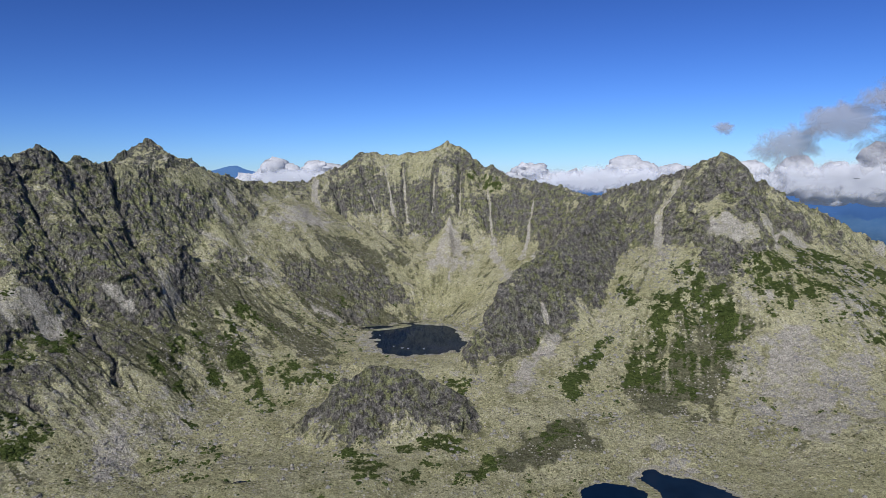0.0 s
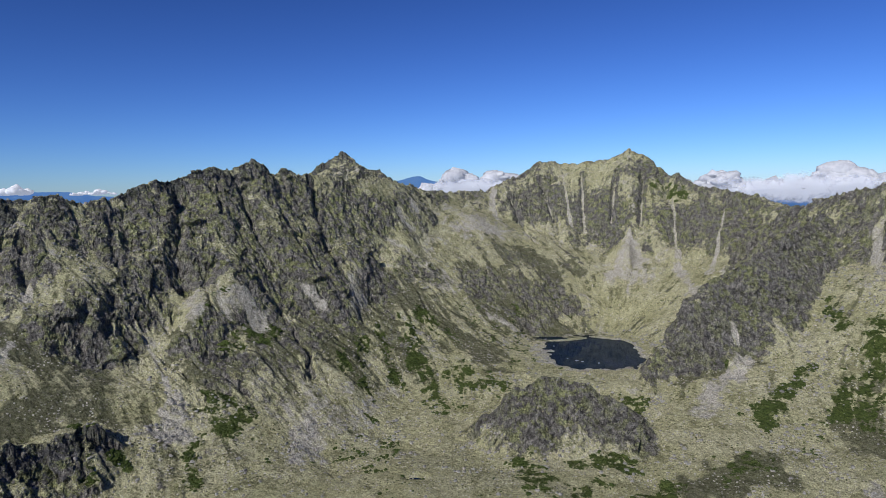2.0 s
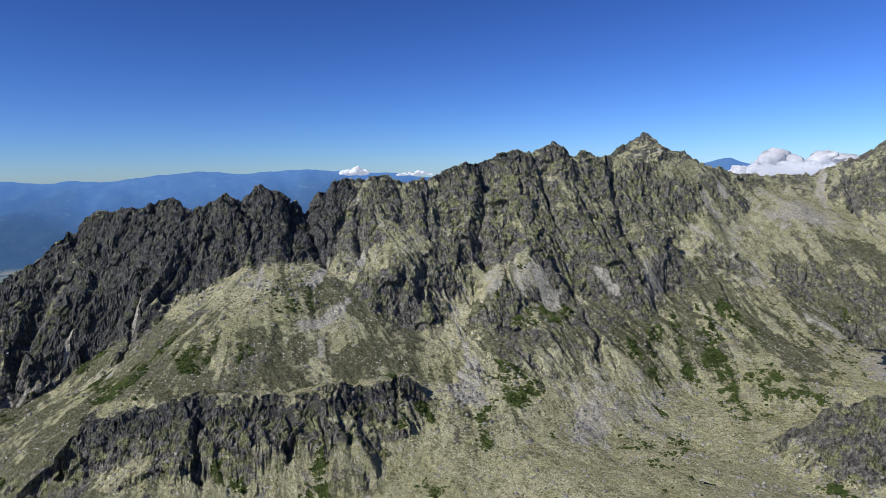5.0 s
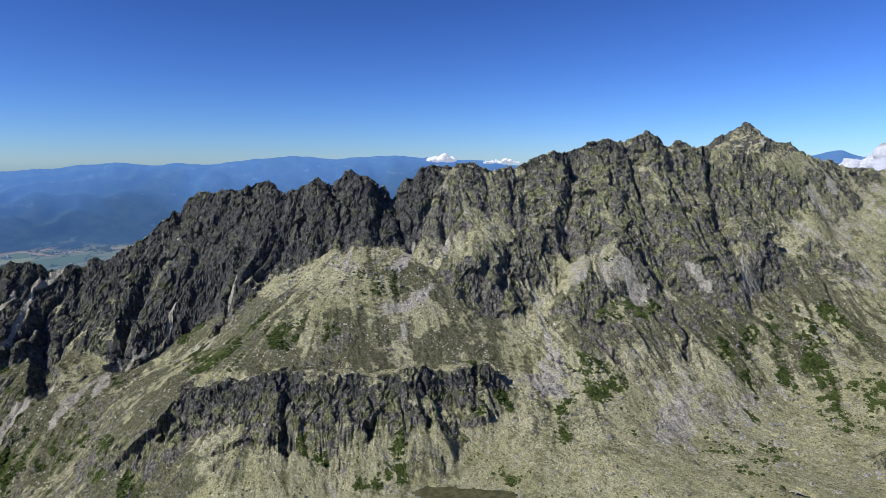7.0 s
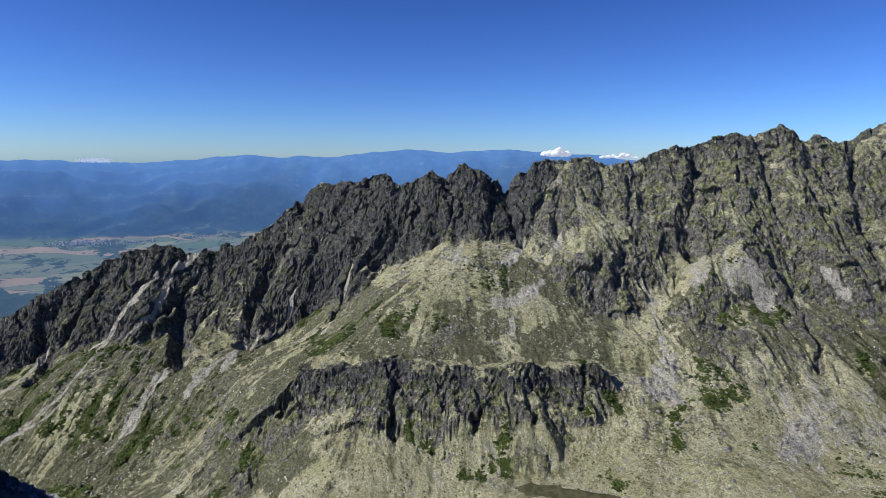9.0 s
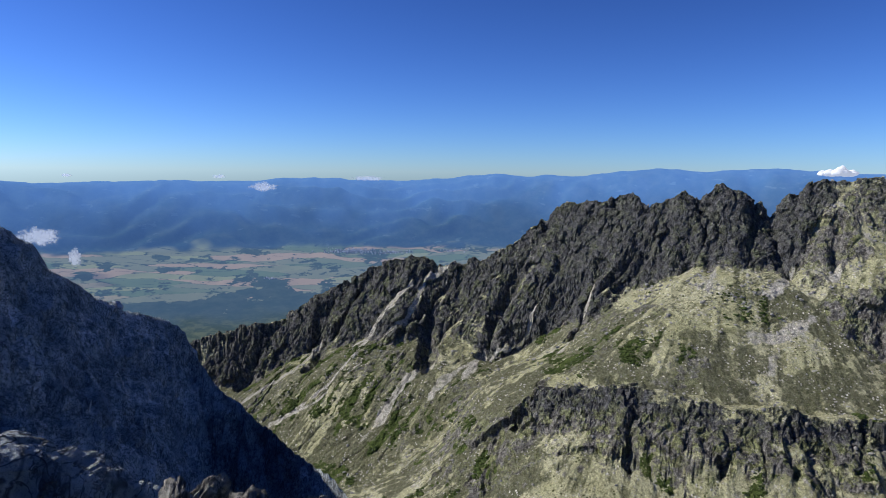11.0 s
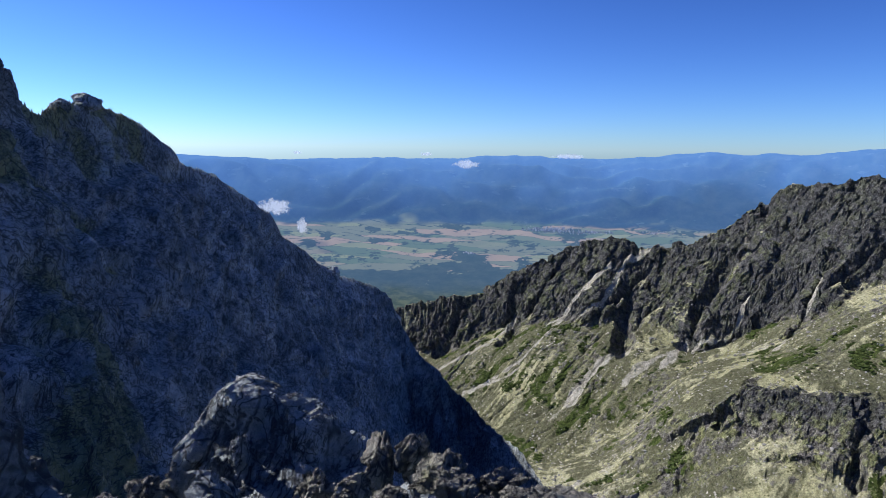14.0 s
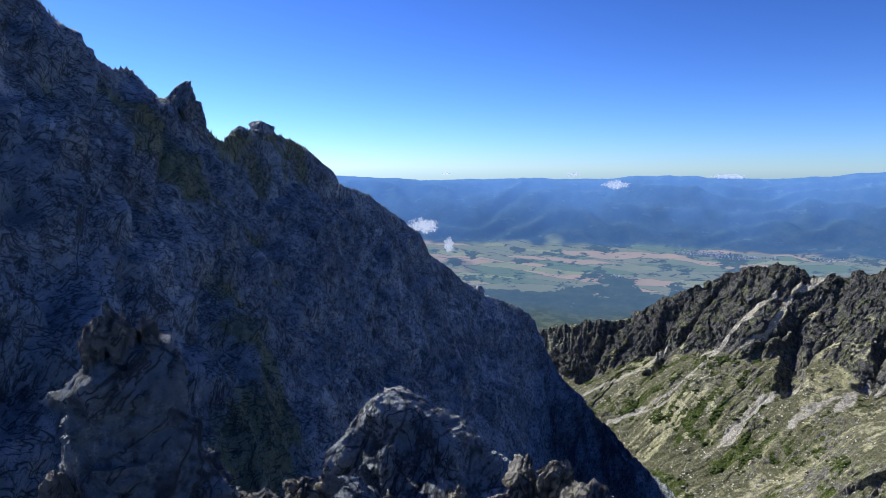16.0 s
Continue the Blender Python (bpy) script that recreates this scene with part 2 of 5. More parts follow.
CLEFTS += (
    (6, 9, 66.9, 1558, 68.9, 1538, 70.4, 1508, 71.9, 1492),
    (11, 22, 66.3, 1470, 69.2, 1468, 71.2, 1462, 73.6, 1456),
    (8, 8, 63.3, 1468, 65.6, 1422, 67.4, 1402, 68.6, 1346),
    (9, 16, 71.0, 1620, 72.9, 1590, 75.1, 1534, 75.9, 1468),
    (10, 11, 80.9, 1610, 80.9, 1576, 80.9, 1560),
    (6, 7, 79.9, 1578, 80.2, 1532),
    (7, 8, 70.9, 1176, 71.7, 1108, 72.9, 1086),
    (7, 8, 62.6, 1064, 63.3, 1004, 62.9, 982),
    (4, 5, 55.2, 1030, 55.5, 982),
    (4, 5, 52.5, 1030, 52.0, 982),
    (3, 5, 45.6, 1130, 45.9, 1050),
)
CLEFTS += (
    (7, 8, 44.8, 1334, 45.3, 1306),
    (6, 8, 42.8, 1380, 43.5, 1320),
    (7, 10, 61.0, 1500, 62.3, 1462, 64.9, 1418),
    (7, 9, 7.0, 2360, 5.7, 2250),
    (7, 8, 3.4, 2404, 3.1, 2206),
    (7, 10, 0.5, 2378, 0.9, 2214),
    (9, 8, -1.7, 2378, -1.5, 2196),
    (7, 10, 9.5, 2284, 7.2, 2088),
    (5, 8, -20.4, 1790, -19.2, 1762, -18.4, 1740),
    (7, 8, -25.8, 1804, -27.4, 1734),
    (5, 7, -22.5, 1776, -21.7, 1724),
    (4, 5, -6.3, 1440, -7.5, 1400),
    (12, 18, 80.9, 1604, 81.1, 1558, 81.4, 1442),
)
CLEFTS += (
    (11, 12, 90.9, 1736, 91.0, 1632, 91.9, 1614),
    (9, 13, 95.9, 1760, 96.9, 1702, 97.7, 1692),
    (8, 11, 93.9, 1786, 95.4, 1774),
)
FANS = (
    (11, 27, 36.6, 1438, 36.8, 1394, 37.0, 1356),
    (5, 7, 41.2, 1356, 40.2, 1312, 39.2, 1214, 38.7, 1156),
    (13, 41, 27.8, 1200, 27.8, 1162, 28.0, 1114),
    (13, 13, 52.5, 1196, 52.4, 1170),
    (9, 12, 51.5, 1408, 51.8, 1386, 52.8, 1324),
    (6, 10, 48.4, 1390, 48.6, 1366),
    (6, 10, 57.1, 1390, 57.3, 1338),
    (7, 5, 79.5, 1678, 81.4, 1658, 83.4, 1586, 85.6, 1580),
    (6, 7, 82.7, 1650, 85.9, 1620, 88.4, 1606),
    (4, 8, 66.6, 1446, 67.4, 1402, 68.6, 1334, 69.3, 1294),
    (3, 7, 71.5, 1494, 72.7, 1470, 75.7, 1464),
)
FANS += (
    (9, 35, 38.5, 1200, 38.6, 1154, 39.3, 1130),
    (13, 21, 33.3, 1410, 33.9, 1390),
    (17, 21, 23.3, 1552, 23.4, 1518),
    (11, 14, 27.4, 1490, 26.1, 1478),
    (10, 16, 49.7, 1284, 53.8, 1218),
    (20, 29, 19.1, 1882, 18.8, 1866),
    (43, 44, 13.9, 1992, 11.2, 2060),
    (12, 12, 18.1, 1960, 17.9, 1940),
    (10, 84, -0.6, 2156, -0.6, 2080, -0.3, 2044),
    (14, 23, -4.4, 2044, -5.5, 1940, -6.1, 1890),
    (12, 12, -0.5, 1972, -0.5, 1938),
    (14, 14, 1.6, 1852, 1.7, 1812),
    (16, 13, 11.3, 1708, 9.4, 1696),
)
FANS += (
    (14, 13, 10.9, 2288, 11.1, 2230, 10.5, 2150),
    (7, 15, -20.4, 1790, -19.2, 1762, -18.4, 1740, -18.8, 1620),
    (22, 22, -23.1, 1638, -25.6, 1660),
    (14, 14, -26.8, 1704, -29.2, 1766),
    (66, 89, -28.7, 1444, -28.8, 1372),
    (76, 66, -28.9, 1316, -30.9, 1226),
    (43, 39, -33.3, 1404, -33.5, 1290),
    (24, 30, -10.0, 1418, -8.3, 1332, -6.0, 1230),
    (6, 6, -8.8, 1460, -9.2, 1446),
    (10, 12, -18.8, 1118, -18.9, 1088),
    (16, 13, -20.3, 1048, -21.9, 1042),
    (22, 19, 23.2, 1566, 23.3, 1530),
    (22, 32, 32.7, 1406, 32.1, 1392),
)
FANS += (
    (10, 10, 27.9, 1492, 26.8, 1488),
    (12, 12, -34.6, 1980, -34.1, 1952),
)
THICKETS = (
    (38, 63, 33.8, 1402, 34.0, 1364),
    (41, 40, 34.4, 1190, 34.8, 1158),
    (32, 42, 14.9, 1412, 13.0, 1382),
    (26, 26, 11.8, 1368, 10.8, 1352),
    (24, 40, 8.8, 1024, 6.8, 950),
    (21, 29, -0.1, 1274, -1.1, 1248),
    (24, 28, 3.6, 1038, -0.0, 1046),
    (10, 27, -14.6, 1416, -13.0, 1336, -10.8, 1238),
    (31, 27, -12.2, 1638, -13.6, 1616),
    (11, 12, -18.8, 1738, -18.6, 1686),
    (18, 11, -6.4, 1462, -7.5, 1416, -8.0, 1396),
    (50, 64, -23.9, 1626, -27.2, 1678),
    (56, 72, -26.1, 1614, -28.5, 1578),
    (64, 81, -30.0, 1676, -34.4, 1756),
)
THICKETS += (
    (60, 49, -31.6, 1580, -33.8, 1596),
    (48, 35, -33.8, 1562, -34.6, 1510),
    (46, 50, -20.2, 1514, -19.3, 1442),
    (43, 36, -18.9, 1390, -19.9, 1306),
    (31, 20, -21.6, 1366, -21.1, 1276),
    (40, 39, -22.8, 1500, -24.6, 1468),
    (36, 47, -21.0, 1568, -21.9, 1530),
    (15, 22, -17.1, 1392, -16.2, 1290),
    (15, 19, -15.6, 1602, -16.5, 1526),
    (15, 20, 23.0, 1446, 22.9, 1334, 22.6, 1212),
    (14, 17, 21.4, 1524, 20.4, 1412, 19.9, 1364),
    (17, 25, 19.1, 1552, 17.7, 1420, 16.0, 1278),
    (14, 17, 18.1, 1496, 18.7, 1414),
    (15, 14, 25.0, 1374, 24.5, 1332),
)
THICKETS += (
    (24, 24, 17.5, 1588, 17.0, 1572),
    (29, 20, 5.3, 1876, 4.3, 1860),
    (54, 53, -2.9, 2348, -4.4, 2320),
    (19, 19, 9.3, 1772, 8.6, 1742),
    (29, 34, -8.8, 1050, -10.8, 1102),
    (23, 18, -4.2, 1000, -1.5, 940),
    (19, 18, 1.6, 980, 3.7, 936),
    (26, 27, 33.7, 1410, 33.7, 1352),
    (20, 30, 37.0, 1310, 35.5, 1286),
    (15, 20, 30.5, 1380, 31.2, 1330),
    (10, 10, 43.8, 1090, 42.7, 1070),
    (8, 17, 37.6, 1108, 38.1, 1018),
    (16, 14, 45.8, 1128, 45.6, 1050),
    (12, 12, 51.5, 996, 53.1, 966),
    (24, 24, 60.5, 1212, 59.4, 1190),
)
THICKETS += (
    (25, 24, 64.8, 1242, 63.1, 1190),
    (22, 21, 43.9, 942, 42.3, 926),
    (9, 11, 68.2, 1532, 69.1, 1526),
    (19, 18, 52.9, 934, 56.6, 924),
    (68, 65, 88.5, 1478, 84.7, 1418),
    (30, 30, 83.7, 1310, 81.6, 1320),
    (15, 15, 79.5, 1234, 79.0, 1266),
    (12, 11, 76.1, 1080, 76.6, 1050),
    (15, 15, 61.6, 978, 59.8, 966),
    (24, 23, 70.2, 1310, 69.0, 1230),
    (13, 17, 90.3, 1668, 94.4, 1646, 97.0, 1568),
    (17, 23, 91.3, 1592, 93.9, 1506),
    (23, 26, 86.2, 1480, 89.3, 1436),
    (21, 20, 83.0, 1366, 86.1, 1316),
)
THICKETS += (
    (14, 19, 85.2, 1554, 88.3, 1592),
    (22, 26, 71.3, 1468, 70.4, 1420),
    (29, 27, 79.4, 1262, 77.8, 1156),
    (40, 26, 95.4, 1742, 97.4, 1712),
)
MOORS = (
    (64, 90, 75.8, 1402, 79.4, 1308),
    (75, 92, 82.3, 1396, 86.0, 1342),
    (57, 60, 77.7, 1232, 78.3, 1112),
    (29, 27, 44.6, 1284, 44.4, 1174),
    (40, 48, 36.9, 1306, 35.8, 1266),
    (53, 49, 31.0, 1378, 31.2, 1288),
    (45, 42, 24.8, 1468, 23.7, 1372),
    (59, 44, 21.1, 1532, 20.0, 1438),
    (44, 42, 56.8, 1146, 60.9, 1108),
    (38, 35, 64.9, 1242, 61.9, 1138),
    (70, 69, 31.0, 1528, 27.2, 1514),
    (49, 46, 15.2, 1596, 11.5, 1500),
    (84, 83, 7.3, 1824, 11.2, 1804),
    (75, 75, 6.2, 1966, 8.2, 1970),
    (34, 31, -11.8, 1104, -5.7, 1012),
)
MOORS += (
    (44, 44, 7.5, 1152, 2.4, 1152),
    (59, 66, -19.5, 1276, -22.9, 1436),
    (53, 55, 83.0, 1398, 80.9, 1198),
    (44, 59, 88.2, 1454, 87.1, 1286),
)
SLABS = (
    (59, 78, 34.9, 1294, 31.1, 1268),
    (50, 55, 29.8, 1302, 32.8, 1204),
    (18, 19, 31.0, 1438, 30.1, 1388),
    (52, 47, 70.3, 1140, 60.8, 1026),
    (48, 46, 68.9, 1050, 58.8, 994),
    (47, 40, 56.7, 1014, 47.4, 1050),
    (45, 59, 10.1, 1980, 6.3, 1918),
    (41, 41, 13.1, 1784, 11.2, 1804),
    (44, 43, 5.3, 1916, 4.3, 1870),
    (23, 21, -14.6, 1482, -15.6, 1384),
    (51, 65, -5.8, 2244, -8.8, 2112),
    (67, 57, -8.8, 2180, -11.7, 1872),
    (34, 33, -3.3, 2202, -5.8, 2146),
)

FANS += (
    (6, 7, 84.3, 1622, 86.4, 1620, 87.8, 1562, 90.2, 1504, 94.7, 1496),
    (3, 5, 87.4, 1520, 91.2, 1484, 95.3, 1502),
    (8, 10, 90.9, 1698, 93.3, 1634, 97.8, 1610),
    (11, 14, 81.1, 1468, 84.1, 1402, 87.2, 1336),
    (9, 10, 78.0, 1416, 81.0, 1356),
    (11, 13, 76.1, 1480, 78.0, 1378),
)
THICKETS += (
    (12, 16, 87.5, 1596, 90.2, 1538, 94.7, 1534),
    (14, 16, 88.7, 1476, 92.6, 1482, 95.0, 1480),
    (14, 16, 83.7, 1572, 85.4, 1484),
    (15, 15, 89.5, 1430, 86.7, 1410),
    (14, 13, 84.7, 1474, 86.7, 1454),
    (13, 13, 91.9, 1714, 94.4, 1678, 96.9, 1666),
    (14, 14, 82.5, 1334, 84.0, 1300),
    (14, 19, 91.3, 1326, 88.2, 1216),
    (10, 13, 80.9, 1266, 81.9, 1206),
    (13, 13, 76.2, 1080, 75.2, 1030),
    (17, 15, 85.6, 1374, 87.2, 1372),
    (8, 8, 78.4, 1306, 79.9, 1302),
    (9, 8, 78.8, 1140, 77.8, 1092),
)
MOORS += (
    (63, 58, 82.0, 1364, 85.0, 1270),
    (57, 65, 77.9, 1246, 77.7, 1070),
    (49, 47, 72.8, 1068, 73.7, 1016),
    (50, 57, 88.2, 1314, 91.3, 1252),
    (55, 57, 69.0, 1438, 64.4, 1234),
    (43, 51, 75.0, 1394, 79.0, 1344),
    (57, 54, 69.1, 1248, 63.1, 1178),
    (43, 53, 61.4, 1118, 55.7, 1148),
    (45, 45, 48.8, 1166, 44.7, 1182),
    (55, 51, 73.2, 1198, 75.0, 1112),
    (30, 39, 52.5, 1304, 48.6, 1286),
    (62, 63, 21.8, 1620, 17.9, 1638),
    (56, 52, 25.8, 1472, 27.7, 1358),
    (33, 42, -9.8, 1418, -5.8, 1376),
)

FANS += ((2, 5, 7.0, 2360, 5.7, 2250), (2, 6, 3.4, 2404, 3.1, 2206), (2, 6, 0.5, 2378, 0.9, 2214), (2, 5, -1.7, 2378, -1.5, 2196), (3, 6, 9.5, 2284, 7.2, 2088), (2, 6, 5.0, 2390, 4.2, 2220), (2, 9, -4.0, 2300, -4.6, 2080), (3, 12, -8.0, 2200, -7.0, 1980))
MOORS += ((60, 70, 80.0, 1250, 84.0, 1180), (60, 70, 76.0, 1120, 80.0, 1080), (50, 60, 74.0, 1300, 78.0, 1240), (60, 60, 86.0, 1250, 90.0, 1230))
MOORS += ((90, 110, 86.0, 1500, 95.0, 1560), (80, 100, 90.0, 1350, 96.0, 1450), (80, 90, 97.0, 1660, 100.0, 1600), (70, 90, 83.0, 1480, 90.0, 1600))
THICKETS += ((9, 14, 88.0, 1640, 93.0, 1580, 97.0, 1540), (10, 16, 86.5, 1560, 91.5, 1450), (10, 14, 91.0, 1690, 96.0, 1620), (8, 12, 84.0, 1600, 88.0, 1530))


def strokes(rows, x, y, widen=1.0, wobble=0.35, seed=0):
    """How near each place lies to one of the strokes: 1 on its line, 0 at its edge and outside; and the stroke's width there."""
    shape, x, y = x.shape, x.ravel(), y.ravel()
    out, wide = np.zeros(x.shape), np.zeros(x.shape)
    shift = wobble * (0.7 * noise2(x / 40, y / 40, 400 + seed) + 0.5 * noise2(x / 13, y / 13, 401 + seed))
    for w0, w1, *flat in rows:
        line = [(-d * math.sin(radians(a)), d * math.cos(radians(a))) for a, d in zip(flat[::2], flat[1::2])]
        big = widen * max(w0, w1) * (1 + 2 * wobble)
        lx, ly = [q[0] for q in line], [q[1] for q in line]
        near = np.nonzero((x > min(lx) - big) & (x < max(lx) + big) & (y > min(ly) - big) & (y < max(ly) + big))[0]
        px, py = x[near], y[near]
        n = len(line) - 1
        for k in range(n):
            (ax, ay), (bx, by) = line[k], line[k + 1]
            ux, uy = bx - ax, by - ay
            u = np.clip(((px - ax) * ux + (py - ay) * uy) / (ux * ux + uy * uy + 1e-6), 0, 1)
            w = widen * (w0 + (w1 - w0) * (k + u) / n)
            v = 1 - np.hypot(px - ax - u * ux, py - ay - u * uy) / w - shift[near]
            better = v > out[near]
            out[near] = np.where(better, v, out[near])
            wide[near] = np.where(better, w, wide[near])
    return np.clip(out, 0, 1).reshape(shape), wide.reshape(shape)


def terrain_height(x, y):
    """Height of the land, and how much each place belongs to a rocky ridge."""
    r = np.hypot(x, y)
    base = floor_height(x, y) + 9 * fbm2(x / 170, y / 170, 3, 3) + 2.2 * fbm2(x / 38, y / 38, 3, 11)
    # hummocks of moraine on the valley floor
    base = base + 4 * (ridged(x / 90, y / 90, 3, 21) - 0.35)
    # the summit on which the camera stands
    base = np.maximum(base, -1.7 - 0.9 * r)
    out, craggy = base, np.zeros(x.shape)
    chute, ledge = np.zeros(x.shape), np.zeros(x.shape)
    for k, (line, front_slope, far_slope, depth, spacing, jag, slant, runnel, bare) in enumerate(RIDGES.values()):
        xs, ys = [p[0] for p in line], [p[1] for p in line]
        m = (x > min(xs) - 650) & (x < max(xs) + 650) & (y > min(ys) - 650) & (y < max(ys) + 650)
        px, py = x[m], y[m]
        vary = 1 + 0.14 * noise2(px / 80, py / 80, 71 + k)
        zr, d, run, chord = along(line, px, py, front_slope * vary, far_slope * vary, 25.0 if line is LOW_CLIFF else 0.0)
        wave = chord + 30 * noise2(px / 110, py / 110, 31 + k) + 8 * noise2(px / 30, py / 30, 33 + k) + slant * d
        line_noise = np.abs(noise2(wave / spacing, d / 600 + 3 * k, 41 + k))
        strength = 0.62 + 0.5 * noise2(wave / (spacing * 1.7), d / 300, 36 + k)
        valley = np.clip(1 - line_noise / 0.75, 0, 1) * strength
        slot = np.clip(1 - line_noise / 0.22, 0, 1) * strength
        gully = np.clip(1 - line_noise / 0.2, 0, 1) * strength
        small = np.clip(1 - np.abs(noise2(wave / (spacing * 0.36), d / 140 + 7 * k, 61 + k)) / 0.3, 0, 1)
        teeth = jag * (0.75 * fbm2(run / 24, run * 0 + k, 4, 51 + k, 0.62) + 0.5 * np.abs(fbm2(run / 11, run * 0 + 3 * k, 2, 55 + k))) * np.exp(-d / 28)
        cut = depth * (0.42 * valley + 0.62 * slot + 0.1 * small * (0.5 + 0.5 * noise2(px / 60, py / 60, 66 + k))) * step(-6, 40, d) * (1 - step(260, 420, d))
        bench = (3.2 * noise2(chord / 70 + d / 90, d / 19, 81 + k) + 5.0 * noise2(chord / 45 + d / 70, d / 34 + chord / 90, 86 + k)) * step(8, 40, d)
        ribs = 6.5 * (np.abs(noise2(wave / 27, d / 170 + k, 43 + k)) - 0.35) + 3.2 * (np.abs(noise2(wave / 11 + 0.4 * noise2(px / 9, py / 9, 45), d / 55 + k, 44 + k)) - 0.35)
        zr = zr + teeth - cut + bench + ribs * step(0, 25, d) * (0.4 + 2.0 * bare)
        rise = zr - out[m]
        span = math.hypot(line[-1][0] - line[0][0], line[-1][1] - line[0][1])
        below = step(40, 160, d) * (1 - step(380, 560, d)) * (1 - step(-10, 25, rise)) * step(0, 90, chord) * (1 - step(span - 90, span, chord))
        rills = np.clip(1 - np.abs(noise2(wave / 34, d / 300 + k, 46 + k)) / 0.5, 0, 1) + 0.5 * np.clip(1 - np.abs(noise2(wave / 13, d / 160 + k, 47 + k)) / 0.5, 0, 1)
        out[m] = smax(out[m] - runnel * below * (rills - 0.5), zr, 8)
        craggy[m] = np.maximum(craggy[m] * step(-16, 16, -rise), (bare + 0.32 * np.exp(-d / 16)) * step(-16, 16, rise))
        ledge[m] = np.where(rise > 0, np.clip(valley * (1 - slot) * 1.6, 0, 1), ledge[m])
        chute[m] = np.maximum(chute[m], gully * step(30, 110, d) * (1 - step(330, 420, d)) * step(-45, -15, rise))
    # the clefts that part the faces into towers and ribs
    cleft, wide = strokes(CLEFTS, x, y, 1.7, 0.3)
    out = out - 1.5 * wide * cleft
    return out, craggy, chute, ledge, cleft


def lake_mask(x, y, lake):
    cx, cy, rx, ry, turn = lake
    c, s = math.cos(radians(turn)), math.sin(radians(turn))
    u, v = ((x - cx) * c + (y - cy) * s) / rx, (-(x - cx) * s + (y - cy) * c) / ry
    return np.hypot(u, v) + 0.16 * noise2(x / 55, y / 55, 5) + 0.10 * noise2(x / 17, y / 17, 6)


# centre, half width, half length, turn, level
LAKES = {
    "tarn": ((-67, 1610, 118, 165, 8), -414.0),
    "tarn_arm": ((-190, 1728, 52, 17, 14), -413.6),
    "near_tarn": ((352, 880, 58, 92, 24), -470.0),
    "side_tarn": ((240, 893, 46, 40, 0), -470.5),
    "pond": ((-309, 922, 15, 12, 0), -456.0),
    "meadow_pond": ((-655, 605, 78, 20, 47), -480.0),
}


def grid_mesh(name, px, py, pz, closed=False):
    """A mesh from a grid of places."""
    rows, cols = px.shape
    me = bpy.data.meshes.new(name)
    idx = np.arange(rows * cols).reshape(rows, cols)
    if closed:
        idx = np.concatenate([idx, idx[:, :1]], 1)
    quads = np.stack([idx[:-1, :-1], idx[:-1, 1:], idx[1:, 1:], idx[1:, :-1]], -1).reshape(-1, 4)
    n = len(quads)
    me.vertices.add(rows * cols)
    me.vertices.foreach_set("co", np.stack([px, py, pz], -1).astype(np.float32).ravel())
    me.loops.add(n * 4)
    me.loops.foreach_set("vertex_index", quads[:, ::-1].astype(np.int32).ravel())
    me.polygons.add(n)
    me.polygons.foreach_set("loop_start", np.arange(0, n * 4, 4, dtype=np.int32))
    me.polygons.foreach_set("loop_total", np.full(n, 4, dtype=np.int32))
    me.polygons.foreach_set("use_smooth", np.ones(n, dtype=bool))
    me.update(calc_edges=True)
    return me


def grid_normals(px, py, pz):
    p = np.stack([px, py, pz], -1)
    n = np.cross(np.gradient(p, axis=1), np.gradient(p, axis=0))
    n /= np.linalg.norm(n, axis=-1, keepdims=True) + 1e-9
    return n * np.where(n[..., 2:] < 0, -1, 1)


def channel(me, name, values):
    me.attributes.new(name, "FLOAT", "POINT").data.foreach_set("value", values.astype(np.float32).ravel())


# ---- materials ----
def material(name):
    m = bpy.data.materials.new(name)
    m.use_nodes = True
    return m, m.node_tree.nodes, m.node_tree.links, m.node_tree.nodes["Principled BSDF"]


